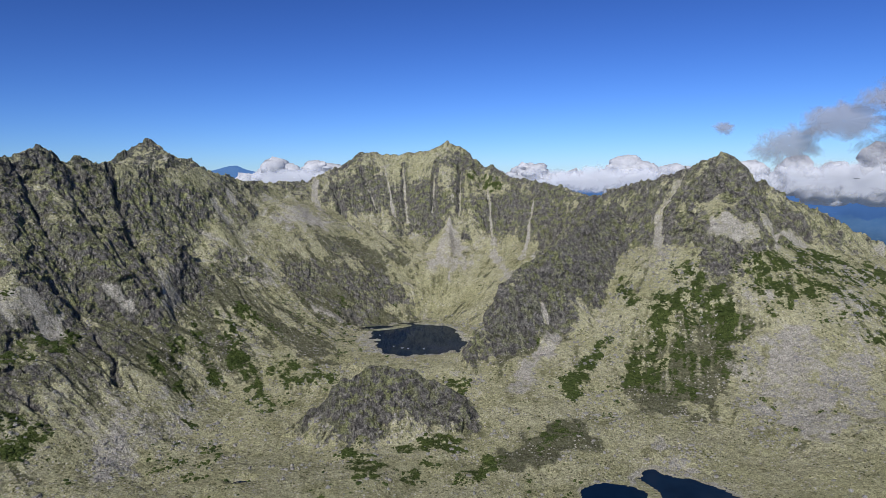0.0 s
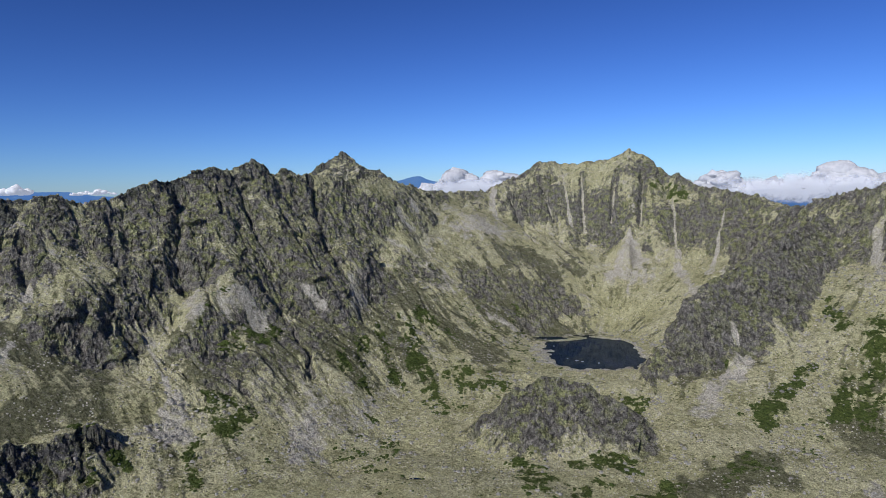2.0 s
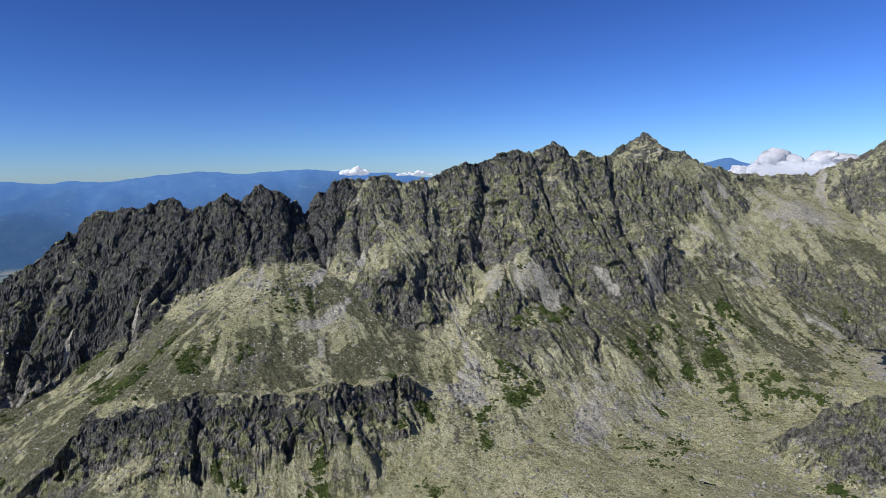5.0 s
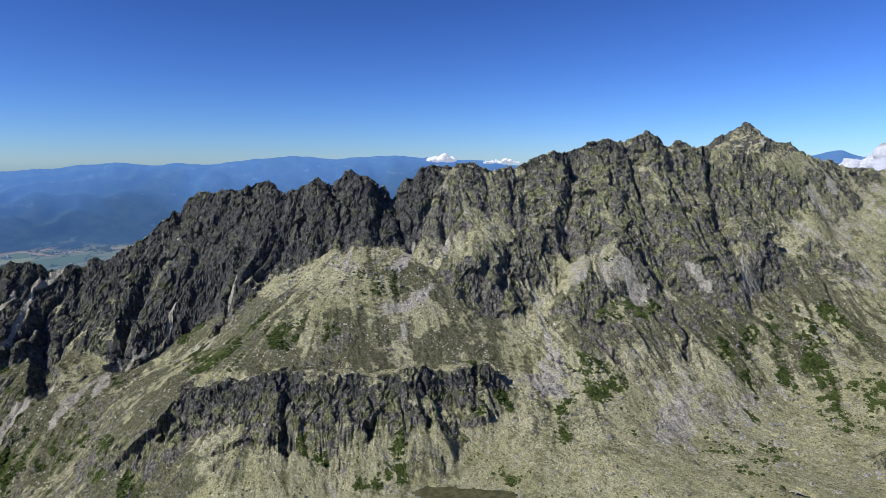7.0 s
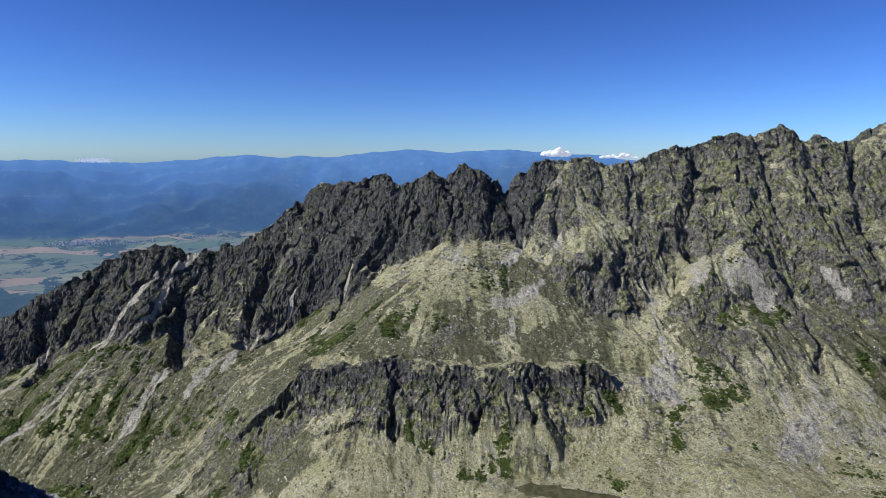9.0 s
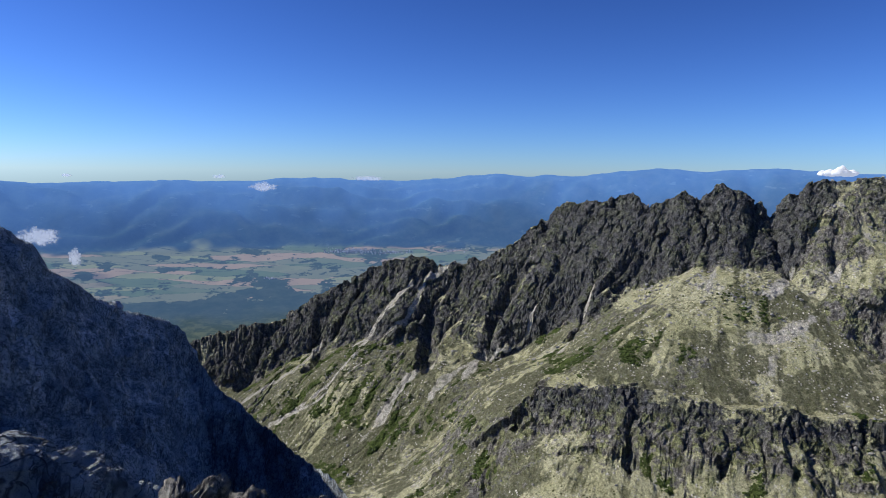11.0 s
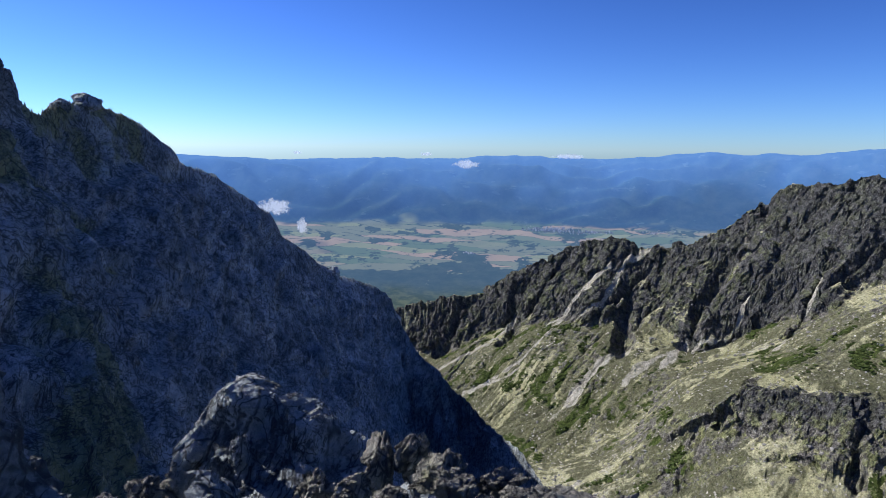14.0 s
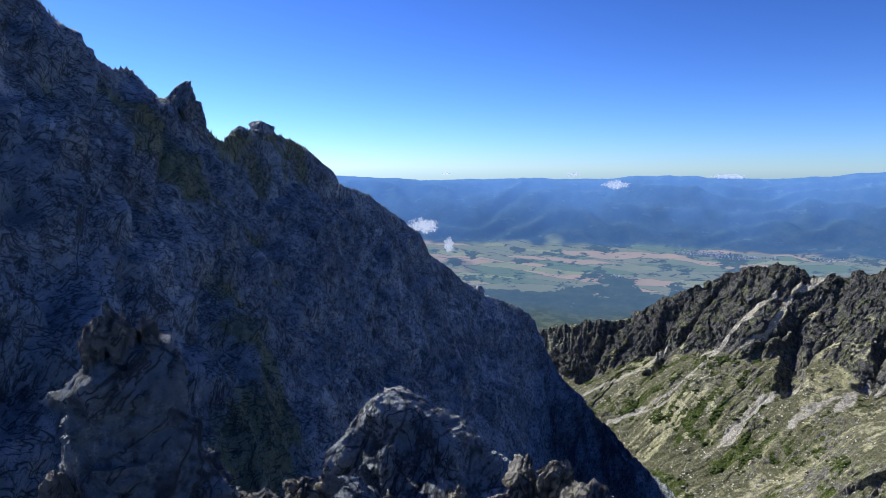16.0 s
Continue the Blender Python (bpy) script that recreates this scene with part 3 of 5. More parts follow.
class Nodes:
    """Short ways to add nodes."""

    def __init__(self, name):
        self.m, self.n, self.l, self.bsdf = material(name)
        self.geo = self.n.new("ShaderNodeNewGeometry")
        self.pos = self.geo.outputs["Position"]

    def put(self, value, socket):
        if isinstance(value, (int, float)):
            socket.default_value = value
        elif isinstance(value, tuple):
            socket.default_value = (*value, 1) if len(value) == 3 and len(socket.default_value) == 4 else value
        else:
            self.l.new(value, socket)

    def attr(self, name):
        a = self.n.new("ShaderNodeAttribute")
        a.attribute_name = name
        return a.outputs["Fac"]

    def scaled(self, sx, sy, sz, vector=None):
        v = self.n.new("ShaderNodeVectorMath")
        v.operation = "MULTIPLY"
        self.put(vector or self.pos, v.inputs[0])
        v.inputs[1].default_value = (sx, sy, sz)
        return v.outputs[0]

    def noise(self, scale, detail=4, rough=0.55, vector=None, distortion=0.0):
        t = self.n.new("ShaderNodeTexNoise")
        self.put(vector or self.pos, t.inputs["Vector"])
        t.inputs["Scale"].default_value, t.inputs["Detail"].default_value, t.inputs["Roughness"].default_value = scale, detail, rough
        t.inputs["Distortion"].default_value = distortion
        return t.outputs["Fac"]

    def cells(self, scale, feature="F1", vector=None, output="Distance"):
        t = self.n.new("ShaderNodeTexVoronoi")
        t.feature = feature
        self.put(vector or self.pos, t.inputs["Vector"])
        t.inputs["Scale"].default_value = scale
        return t.outputs[output]

    def math(self, op, a, b=0.0, clamp=False):
        t = self.n.new("ShaderNodeMath")
        t.operation, t.use_clamp = op, clamp
        self.put(a, t.inputs[0])
        self.put(b, t.inputs[1])
        return t.outputs[0]

    def range(self, v, lo, hi, to_lo=0.0, to_hi=1.0):
        t = self.n.new("ShaderNodeMapRange")
        t.interpolation_type = "SMOOTHSTEP"
        for k, a in enumerate((v, lo, hi, to_lo, to_hi)):
            self.put(a, t.inputs[k])
        return t.outputs[0]

    def mix(self, fac, a, b, blend="MIX"):
        t = self.n.new("ShaderNodeMix")
        t.data_type, t.blend_type = "RGBA", blend
        self.put(fac, t.inputs["Factor"])
        self.put(a, t.inputs[6])
        self.put(b, t.inputs[7])
        return t.outputs[2]

    def bump(self, height, strength, distance, normal=None):
        t = self.n.new("ShaderNodeBump")
        t.inputs["Strength"].default_value, t.inputs["Distance"].default_value = strength, distance
        self.put(height, t.inputs["Height"])
        if normal:
            self.put(normal, t.inputs["Normal"])
        return t.outputs[0]

    def done(self, color, rough=0.9, normal=None, specular=0.2):
        self.put(color, self.bsdf.inputs["Base Color"])
        self.put(rough, self.bsdf.inputs["Roughness"])
        self.bsdf.inputs["Specular IOR Level"].default_value = specular
        if normal:
            self.put(normal, self.bsdf.inputs["Normal"])
        return self.m


def alpine_ground():
    """Granite, dry grass, scree and dwarf pine, spread by the masks of the land."""
    s = Nodes("alpine_ground")
    broad = s.noise(0.011, 5, 0.6)
    speck = s.noise(0.16, 6, 0.75)
    fine = s.noise(0.55, 3, 0.7)
    mottle = s.n.new("ShaderNodeSeparateColor")
    s.put(s.cells(0.24, "F1", None, "Color"), mottle.inputs[0])
    blocks = s.cells(0.24)
    # grass: yellow-olive, greener in places, sprinkled with boulders and tufts
    grass = s.mix(s.range(broad, 0.36, 0.64), (0.445, 0.435, 0.285), (0.365, 0.362, 0.212))
    grass = s.mix(s.range(speck, 0.50, 0.66), grass, (0.24, 0.235, 0.13))
    flow = s.attr("flow")
    heath = s.math("ADD", s.noise(0.03, 8, 0.75), s.math("MULTIPLY", flow, 0.045))
    grass = s.mix(s.math("MULTIPLY", s.range(heath, 0.54, 0.60), 0.6), grass, (0.16, 0.165, 0.08))
    moor = s.math("ADD", s.attr("moor"), s.math("ADD", s.math("MULTIPLY", flow, 0.2), s.math("SUBTRACT", s.noise(0.07, 7, 0.72), 0.5)))
    grass = s.mix(s.math("MULTIPLY", s.range(moor, 0.22, 0.72), 0.85), grass, s.mix(s.range(speck, 0.42, 0.6), (0.060, 0.068, 0.036), (0.130, 0.130, 0.088)))
    stony = s.range(s.noise(0.02, 5, 0.65), 0.40, 0.60)
    inside = s.range(blocks, 0.50, 0.34)
    pale = s.math("MULTIPLY", s.math("MULTIPLY", s.range(mottle.outputs[0], 0.74, 0.78), inside), stony)
    tuft = s.math("MULTIPLY", s.range(mottle.outputs[1], 0.80, 0.84), s.math("MULTIPLY", inside, s.range(s.noise(0.025, 4), 0.42, 0.56)))
    grass = s.mix(pale, grass, (0.52, 0.50, 0.46))
    grass = s.mix(tuft, grass, (0.10, 0.11, 0.045))
    # rock: cracked granite, streaked down the slope, greened by lichen and grass on its ledges
    streak = s.noise(1.0, 6, 0.7, s.scaled(0.12, 0.12, 0.045))
    rock = s.mix(s.range(streak, 0.34, 0.66), (0.086, 0.083, 0.080), (0.240, 0.232, 0.212))
    rock = s.mix(s.range(s.noise(0.021, 4, 0.6), 0.46, 0.62), rock, (0.156, 0.151, 0.141))
    rock = s.mix(s.math("MULTIPLY", s.range(s.noise(0.05, 8, 0.75), 0.47, 0.56), s.attr("lush")), rock, (0.21, 0.225, 0.11))
    fissure = s.noise(1.0, 5, 0.6, s.scaled(0.045, 0.045, 0.02), 1.2)
    cracks = s.range(s.math("ABSOLUTE", s.math("SUBTRACT", fissure, 0.5)), 0.0, 0.018)
    rock = s.mix(s.math("MULTIPLY", s.math("SUBTRACT", 1.0, cracks), 0.6), rock, (0.05, 0.05, 0.05))
    # shade of the ridges turned from the sun, mixed into the rock colour
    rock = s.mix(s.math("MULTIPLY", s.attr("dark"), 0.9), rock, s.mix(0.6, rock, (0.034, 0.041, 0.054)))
    scree = s.mix(s.range(fine, 0.35, 0.65), (0.31, 0.30, 0.26), (0.53, 0.51, 0.455))
    pine = s.mix(s.range(speck, 0.38, 0.62), (0.036, 0.058, 0.015), (0.090, 0.115, 0.034))

    def edge(name, noise_value, soft, lift=1.0):
        v = s.math("ADD", s.attr(name), s.math("MULTIPLY", s.math("SUBTRACT", noise_value, 0.5), lift))
        return s.range(v, 0.5 - soft, 0.5 + soft)

    f_rock = edge("rock", s.noise(0.075, 8, 0.8), 0.12, 1.9)
    f_scree = edge("scree", s.noise(0.05, 8, 0.78), 0.22, 1.9)
    f_pine = edge("pine", s.math("ADD", s.noise(0.085, 8, 0.8), s.math("MULTIPLY", flow, 0.012)), 0.06, 2.0)
    color = s.mix(f_scree, grass, scree)
    color = s.mix(f_rock, color, rock)
    color = s.mix(f_pine, color, pine)
    grit = s.range(s.noise(0.38, 6, 0.9), 0.32, 0.68, 0.30, 1.62)
    shade = s.n.new("ShaderNodeCombineColor")
    for k in range(3):
        s.put(grit, shade.inputs[k])
    color = s.mix(s.range(f_rock, 0.0, 1.0, 0.8, 1.0), color, shade.outputs[0], "MULTIPLY")
    patch = s.range(s.noise(0.11, 5, 0.8), 0.36, 0.64, 0.52, 1.42)
    tone = s.n.new("ShaderNodeCombineColor")
    for k in range(3):
        s.put(patch, tone.inputs[k])
    color = s.mix(s.range(f_rock, 0.0, 1.0, 0.35, 1.0), color, tone.outputs[0], "MULTIPLY")
    rough_rock = s.math("ADD", s.noise(0.10, 9, 0.74, s.scaled(1, 1, 0.6)), s.math("MULTIPLY", cracks, 0.1))
    rubble = s.math("MULTIPLY", s.range(blocks, 0.6, 0.15), s.range(mottle.outputs[2], 0.35, 0.9))
    relief = s.math("ADD", rough_rock, s.math("MULTIPLY", rubble, 0.12))
    normal = s.bump(relief, 1.0, 9.0)
    return s.done(color, 0.95, normal, 0.08)


def cliff_rock(name, deep, light, slab):
    """Granite with broken slanting joints, pale slabs and olive lichen, for the near wall and the loose rocks;
    blue-grey in its shaded copy, warm grey in its sunlit one.
    """
    s = Nodes(name)
    color = s.mix(s.range(s.noise(0.10, 8, 0.72), 0.36, 0.64), deep, light)
    color = s.mix(s.range(s.noise(0.065, 6, 0.65), 0.58, 0.64), color, slab)
    color = s.mix(s.math("MULTIPLY", s.range(s.noise(1.3, 7, 0.8), 0.52, 0.62), 0.7), color, (0.10, 0.108, 0.125))
    moss = s.math("ADD", s.attr("lichen"), s.math("MULTIPLY", s.math("SUBTRACT", s.noise(0.13, 8, 0.75), 0.5), 1.6))
    color = s.mix(s.math("MULTIPLY", s.range(moss, 0.36, 0.62), 0.75), color, (0.27, 0.285, 0.09))
    drift = s.n.new("ShaderNodeTexNoise")
    drift.inputs["Scale"].default_value, drift.inputs["Detail"].default_value = 0.35, 5
    s.put(s.pos, drift.inputs["Vector"])

    def joints(scale, width, way, wander, seen_scale):
        """Broken dark lines that run along one way across the rock."""
        turned = s.n.new("ShaderNodeVectorRotate")
        turned.rotation_type = "EULER_XYZ"
        s.put(s.pos, turned.inputs["Vector"])
        turned.inputs["Rotation"].default_value = way
        bent = s.n.new("ShaderNodeVectorMath")
        bent.operation = "MULTIPLY_ADD"
        s.put(drift.outputs["Color"], bent.inputs[0])
        bent.inputs[1].default_value = (wander, wander, wander)
        s.put(turned.outputs[0], bent.inputs[2])
        line = s.noise(1.0, 3, 0.55, s.scaled(scale, scale, scale * 0.16, bent.outputs[0]))
        near = s.range(s.math("ABSOLUTE", s.math("SUBTRACT", line, 0.5)), 0.0, width, 1.0, 0.0)
        return s.math("MULTIPLY", near, s.range(s.noise(seen_scale, 5, 0.7), 0.41, 0.53))

    lines = joints(0.16, 0.014, (0.0, 0.55, 0.2), 1.4, 0.09)
    for other in (joints(0.34, 0.020, (0.0, -0.75, 0.3), 1.2, 0.14), joints(0.8, 0.034, (0.0, 0.45, 0.0), 0.8, 0.25), joints(0.9, 0.034, (0.2, -1.1, 0.0), 0.8, 0.22), joints(1.9, 0.04, (0.3, 0.9, 0.4), 0.5, 0.5)):
        lines = s.math("MAXIMUM", lines, other)
    color = s.mix(s.math("MULTIPLY", lines, 0.85), color, (0.030, 0.033, 0.038))
    color = s.mix(s.math("MULTIPLY", s.range(s.noise(6.5, 6, 0.8), 0.53, 0.63), 0.4), color, (0.10, 0.108, 0.122))
    color = s.mix(s.math("MULTIPLY", s.range(s.noise(3.1, 7, 0.8), 0.56, 0.64), 0.5), color, (0.55, 0.57, 0.60))
    color = s.mix(s.math("MULTIPLY", s.range(s.noise(24.0, 5, 0.8), 0.52, 0.62), 0.35), color, (0.13, 0.135, 0.14))
    relief = s.math("ADD", s.noise(0.45, 10, 0.76), s.math("MULTIPLY", lines, -0.2))
    coarse = s.bump(relief, 0.9, 1.5)
    middle = s.bump(s.noise(2.6, 9, 0.8), 0.8, 0.28, coarse)
    return s.done(color, 0.85, s.bump(s.noise(14.0, 8, 0.75), 0.7, 0.05, middle), 0.25)


def lake_water():
    s = Nodes("lake_water")
    ripples = s.noise(0.5, 3, 0.6, s.scaled(1, 0.35, 1))
    s.bsdf.inputs["IOR"].default_value = 1.16
    return s.done(s.mix(s.range(s.noise(0.02, 3), 0.3, 0.7), (0.003, 0.012, 0.032), (0.005, 0.018, 0.046)), 0.05, s.bump(ripples, 0.03, 0.4), 0.15)


def shallow_water():
    s = Nodes("shallow_water")
    return s.done(s.mix(s.range(s.noise(0.08, 5, 0.7), 0.4, 0.6), (0.055, 0.058, 0.030), (0.10, 0.098, 0.055)), 0.25, None, 0.2)


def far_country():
    """Fields, woods and hills far off; kilometres of blue haze are put in as emission."""
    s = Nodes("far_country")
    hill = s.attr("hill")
    wood = s.mix(s.range(s.noise(0.012, 6, 0.7), 0.35, 0.7), (0.012, 0.026, 0.022), (0.03, 0.045, 0.035))
    drift = s.n.new("ShaderNodeTexNoise")
    drift.inputs["Scale"].default_value, drift.inputs["Detail"].default_value = 0.004, 4
    s.put(s.pos, drift.inputs["Vector"])
    warped = s.n.new("ShaderNodeVectorMath")
    warped.operation = "MULTIPLY_ADD"
    s.put(drift.outputs["Color"], warped.inputs[0])
    warped.inputs[1].default_value = (0.9, 0.9, 0)
    s.put(s.scaled(0.0125, 0.0032, 0), warped.inputs[2])
    tint = s.cells(1.0, "F1", warped.outputs[0], "Color")
    parts = s.n.new("ShaderNodeSeparateColor")
    s.put(tint, parts.inputs[0])
    field = s.mix(s.range(parts.outputs[0], 0.3, 0.36), (0.07, 0.105, 0.06), (0.115, 0.13, 0.085))
    field = s.mix(s.range(parts.outputs[1], 0.70, 0.74), field, (0.23, 0.175, 0.125))
    field = s.mix(s.range(parts.outputs[2], 0.8, 0.84), field, (0.15, 0.17, 0.09))
    woods = s.range(s.math("ADD", s.noise(0.0055, 6, 0.68), s.math("MULTIPLY", s.attr("wood"), 0.22)), 0.555, 0.585)
    hedge = s.range(s.cells(1.0, "DISTANCE_TO_EDGE", warped.outputs[0]), 0.035, 0.015)
    woods = s.math("MAXIMUM", woods, s.math("MULTIPLY", hedge, s.range(s.noise(0.02, 4), 0.45, 0.55)))
    color = s.mix(woods, field, wood)
    clearing = s.range(s.noise(0.01, 4, 0.6, s.scaled(1, 1, 2.5)), 0.62, 0.68)
    hills = s.mix(s.math("MULTIPLY", clearing, 0.5), wood, (0.07, 0.10, 0.09))
    color = s.mix(hill, color, hills)
    color = s.mix(s.attr("near"), color, s.mix(s.range(s.noise(0.02, 6, 0.7), 0.42, 0.62), (0.03, 0.045, 0.018), (0.085, 0.10, 0.045)))
    # haze colour, given off by the surface itself
    air_glow = s.mix(hill, (0.085, 0.165, 0.33), (0.058, 0.14, 0.36))
    s.put(air_glow, s.bsdf.inputs["Emission Color"])
    s.put(s.attr("air_glow"), s.bsdf.inputs["Emission Strength"])
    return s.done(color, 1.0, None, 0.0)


def pale_stone():
    s = Nodes("pale_stone")
    tone = s.mix(s.geo.outputs["Random Per Island"], (0.20, 0.195, 0.175), (0.40, 0.385, 0.35))
    return s.done(s.mix(s.range(s.noise(0.8, 4), 0.35, 0.65), tone, (0.185, 0.190, 0.198)), 0.95, s.bump(s.noise(0.9, 5, 0.7), 0.6, 0.8), 0.1)


def pine_green():
    s = Nodes("pine_green")
    tone = s.mix(s.geo.outputs["Random Per Island"], (0.036, 0.058, 0.015), (0.090, 0.115, 0.034))
    return s.done(s.mix(s.range(s.noise(1.2, 4, 0.7), 0.4, 0.7), tone, (0.030, 0.048, 0.014)), 0.9, s.bump(s.noise(1.1, 5, 0.7), 1.0, 1.5), 0.1)


STONES, PINE = pale_stone(), pine_green()
# one granite coloured twice: warm as in sun, bluish as in shade
GRANITE_SUNLIT = cliff_rock("granite", (0.27, 0.26, 0.235), (0.47, 0.455, 0.41), (0.55, 0.54, 0.50))
GROUND, CLIFF_SHADED, WATER, SHALLOW, FAR = alpine_ground(), cliff_rock("cliff_rock", (0.225, 0.275, 0.325), (0.53, 0.59, 0.64), (0.66, 0.70, 0.73)), lake_water(), shallow_water(), far_country()


# ---- the land: one sheet round the summit, finest where the valley and its ridges lie ----
def spaced(*runs):
    out = []
    for lo, hi, stepping in runs:
        out.append(np.arange(lo, hi, stepping))
    return np.concatenate(out)


FINE, RSTEP = 0.085, 1.9
# emission strengths that stand in for haze over the far country
AIR_GLOW_NEAR, AIR_GLOW_MID, AIR_GLOW_FAR = 0.36, 0.08, 0.75
bearing = np.radians(spaced((-42, 106, FINE), (106, 152, 0.6), (152, 318, 3.0)))
reach = np.concatenate([np.geomspace(0.05, 420, 30), spaced((440, 860, 26), (860, 1000, 7), (1000, 1760, RSTEP), (1760, 2520, 6.5), (2520, 2761, 20))])
bb, rr = np.meshgrid(bearing, reach)
gx, gy = -rr * np.sin(bb), rr * np.cos(bb)
gz, craggy, chute, ledge, cleft = terrain_height(gx, gy)
shore = np.full(gx.shape, 9.0)
for lake, level in LAKES.values():
    e = lake_mask(gx, gy, lake)
    shore = np.minimum(shore, e)
    gz = np.where(e < 1.9, np.where(e < 1, level - 5 * (1 - np.clip(e, 0, 1)) - 0.4, np.maximum(level + 0.4, gz + (level + 7 * (e - 1) + 0.5 - gz) * (1 - step(1.0, 1.9, e)))), gz)
nrm = grid_normals(gx, gy, gz)
steep = np.sqrt(1 - nrm[..., 2] ** 2) / nrm[..., 2]


def smooth_grid(v, across, down):
    """A running mean over the grid."""
    for axis, n in ((1, across), (0, down)):
        p = np.pad(v, [(n, n) if a == axis else (0, 0) for a in (0, 1)], mode="edge")
        c = np.cumsum(p, axis=axis)
        c = np.concatenate([np.zeros_like(c.take([0], axis)), c], axis)
        length = v.shape[axis]
        v = (c.take(np.arange(2 * n + 1, 2 * n + 1 + length), axis) - c.take(np.arange(0, length), axis)) / (2 * n + 1)
    return v


def downhill_streaks(scale, length, steps, seed):
    """Noise drawn out along the fall line of the land; spread about 1."""
    out = 0
    for k in np.linspace(-length / 2, length / 2, steps):
        out = out + noise2((gx + k * fall_x) / scale, (gy + k * fall_y) / scale, seed)
    return out / (0.33 * math.sqrt(steps))


broad_z = smooth_grid(smooth_grid(gz, 10, 6), 10, 6)
dr = np.gradient(broad_z, reach, axis=0)
da = np.gradient(broad_z, bearing, axis=1) / np.maximum(rr, 1)
fall_x, fall_y = -np.sin(bb) * dr - np.cos(bb) * da, np.cos(bb) * dr - np.sin(bb) * da
tilt = np.hypot(fall_x, fall_y) + 1e-6
fall_x, fall_y = fall_x / tilt, fall_y / tilt
flow = 0.7 * downhill_streaks(5.5, 70, 9, 181) + 0.7 * downhill_streaks(15, 130, 7, 191)
flow = np.where(rr > 700, np.clip(flow, -2.5, 2.5), 0) * step(0.12, 0.4, tilt)
hollow = fbm2(gx / 160, gy / 160, 4, 91)
rubble = np.clip(strokes(FANS, gx, gy, 1.25, 0.6, 1)[0] * 1.7, 0, 1)
thicket = np.clip(strokes(THICKETS, gx, gy, 1.3, 0.5, 2)[0] * 1.9, 0, 1) * np.clip(0.9 + 0.7 * fbm2(gx / 17, gy / 17, 3, 183), 0.25, 1.15)
heath = np.clip(strokes(MOORS, gx, gy, 1.6, 0.6, 3)[0] * 1.6, 0, 1)
slab = np.clip(strokes(SLABS, gx, gy, 1.2, 0.5, 4)[0] * 1.6, 0, 1)
rock = np.clip(0.28 * step(0.6, 1.6, steep) + 0.40 * step(0.75, 1.25, tilt) + 0.95 * craggy - 0.16 * ledge + 0.12 * hollow + 0.07 * flow * step(0.35, 0.6, tilt), 0, 1)
outcrop = step(0.1, 0.6, fbm2(gx / 70, gy / 70, 4, 95)) * step(0.25, 0.5, tilt)
rock = np.clip(rock + 0.3 * outcrop + 0.3 * slab + 0.35 * step(0.05, 0.4, cleft) * step(0.6, 1.0, steep), 0, 1)
rock = rock * (1 - 0.75 * rubble)
rock = np.where(shore < 1.15, 0.1, np.where(rr < 450, 0.9, rock))
# blocky relief on the rock
amount = step(0.3, 0.8, rock) * step(500, 900, rr)
push = 4.0 * fbm3(gx / 36, gy / 36, gz / 48, 2, 101) + 2.4 * (np.abs(fbm3(gx / 17, gy / 17, gz / 26, 3, 111)) - 0.3)
hard = rock > 0.3
lumps = np.zeros(gx.shape)
lumps[hard] = 0.45 * blocks3(gx[hard] / 7, gy[hard] / 7, gz[hard] / 9, 153) + 0.9 * blocks3(gx[hard] / 13, gy[hard] / 13, gz[hard] / 16, 151) + 1.9 * blocks3((gx[hard] + 0.4 * gz[hard]) / 36, gy[hard] / 36, gz[hard] / 44, 152, 1.1)
push = 0.75 * (0.7 * push + 2.8 * lumps) * amount - 0.45 * np.clip(flow, -1.5, 1.5) * step(0.3, 0.5, tilt) * (1 - step(0.55, 0.8, rock)) * step(700, 900, rr) + 0.9 * fbm2(gx / 11, gy / 11, 2, 121) * step(700, 900, rr) * (shore > 1.1)
gx, gy, gz = gx + nrm[..., 0] * push, gy + nrm[..., 1] * push, gz + nrm[..., 2] * push
land = grid_mesh("ground", gx, gy, gz, closed=True)
talus = step(-0.1, 0.5, fbm2(gx / 120, gy / 120, 4, 131)) * step(0.35, 0.62, steep) * (1 - step(0.8, 1.0, steep))
scree = np.maximum(np.maximum(0.42 * talus, 0.8 * chute), (0.60 + 0.12 * np.clip(flow, -2, 2)) * rubble) + 0.12 * np.clip(-flow, 0, 2) * step(0.3, 0.5, tilt)
scree = np.where((shore > 1.0) & (shore < 1.14), 0.6, scree)
pine = np.maximum(0.22 * step(0.1, 0.75, fbm2(gx / 150, gy / 150, 4, 141)) * (1 - step(-250, -130, gz)), 0.61 * thicket) * (shore > 1.2)
moor = np.clip(heath + 0.25 * hollow, 0, 1)
scree = scree * (1 - 0.7 * moor * (1 - step(0.2, 0.5, rubble)))
pine = (pine - 0.08 * moor + (0.02 + 0.2 * step(0.2, 0.6, moor)) * flow * step(0.05, 0.3, pine)) * (1 - 0.8 * step(0.3, 0.6, scree)) * (1 - 0.9 * step(0.4, 0.75, rock))
channel(land, "flow", flow)
channel(land, "moor", moor)
rock = np.clip(rock + 0.16 * moor * step(0.25, 0.5, tilt), 0, 1)
channel(land, "rock", rock)
channel(land, "lush", (0.85 - 0.22 * step(0.24, 0.4, craggy) + 0.55 * ledge) * (1 - 0.55 * step(1.1, 2.2, steep)))
channel(land, "scree", scree)
channel(land, "pine", pine)
# where that shade is painted: craggy ridges, fullest towards -x
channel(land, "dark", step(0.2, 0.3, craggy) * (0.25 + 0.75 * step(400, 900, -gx)))
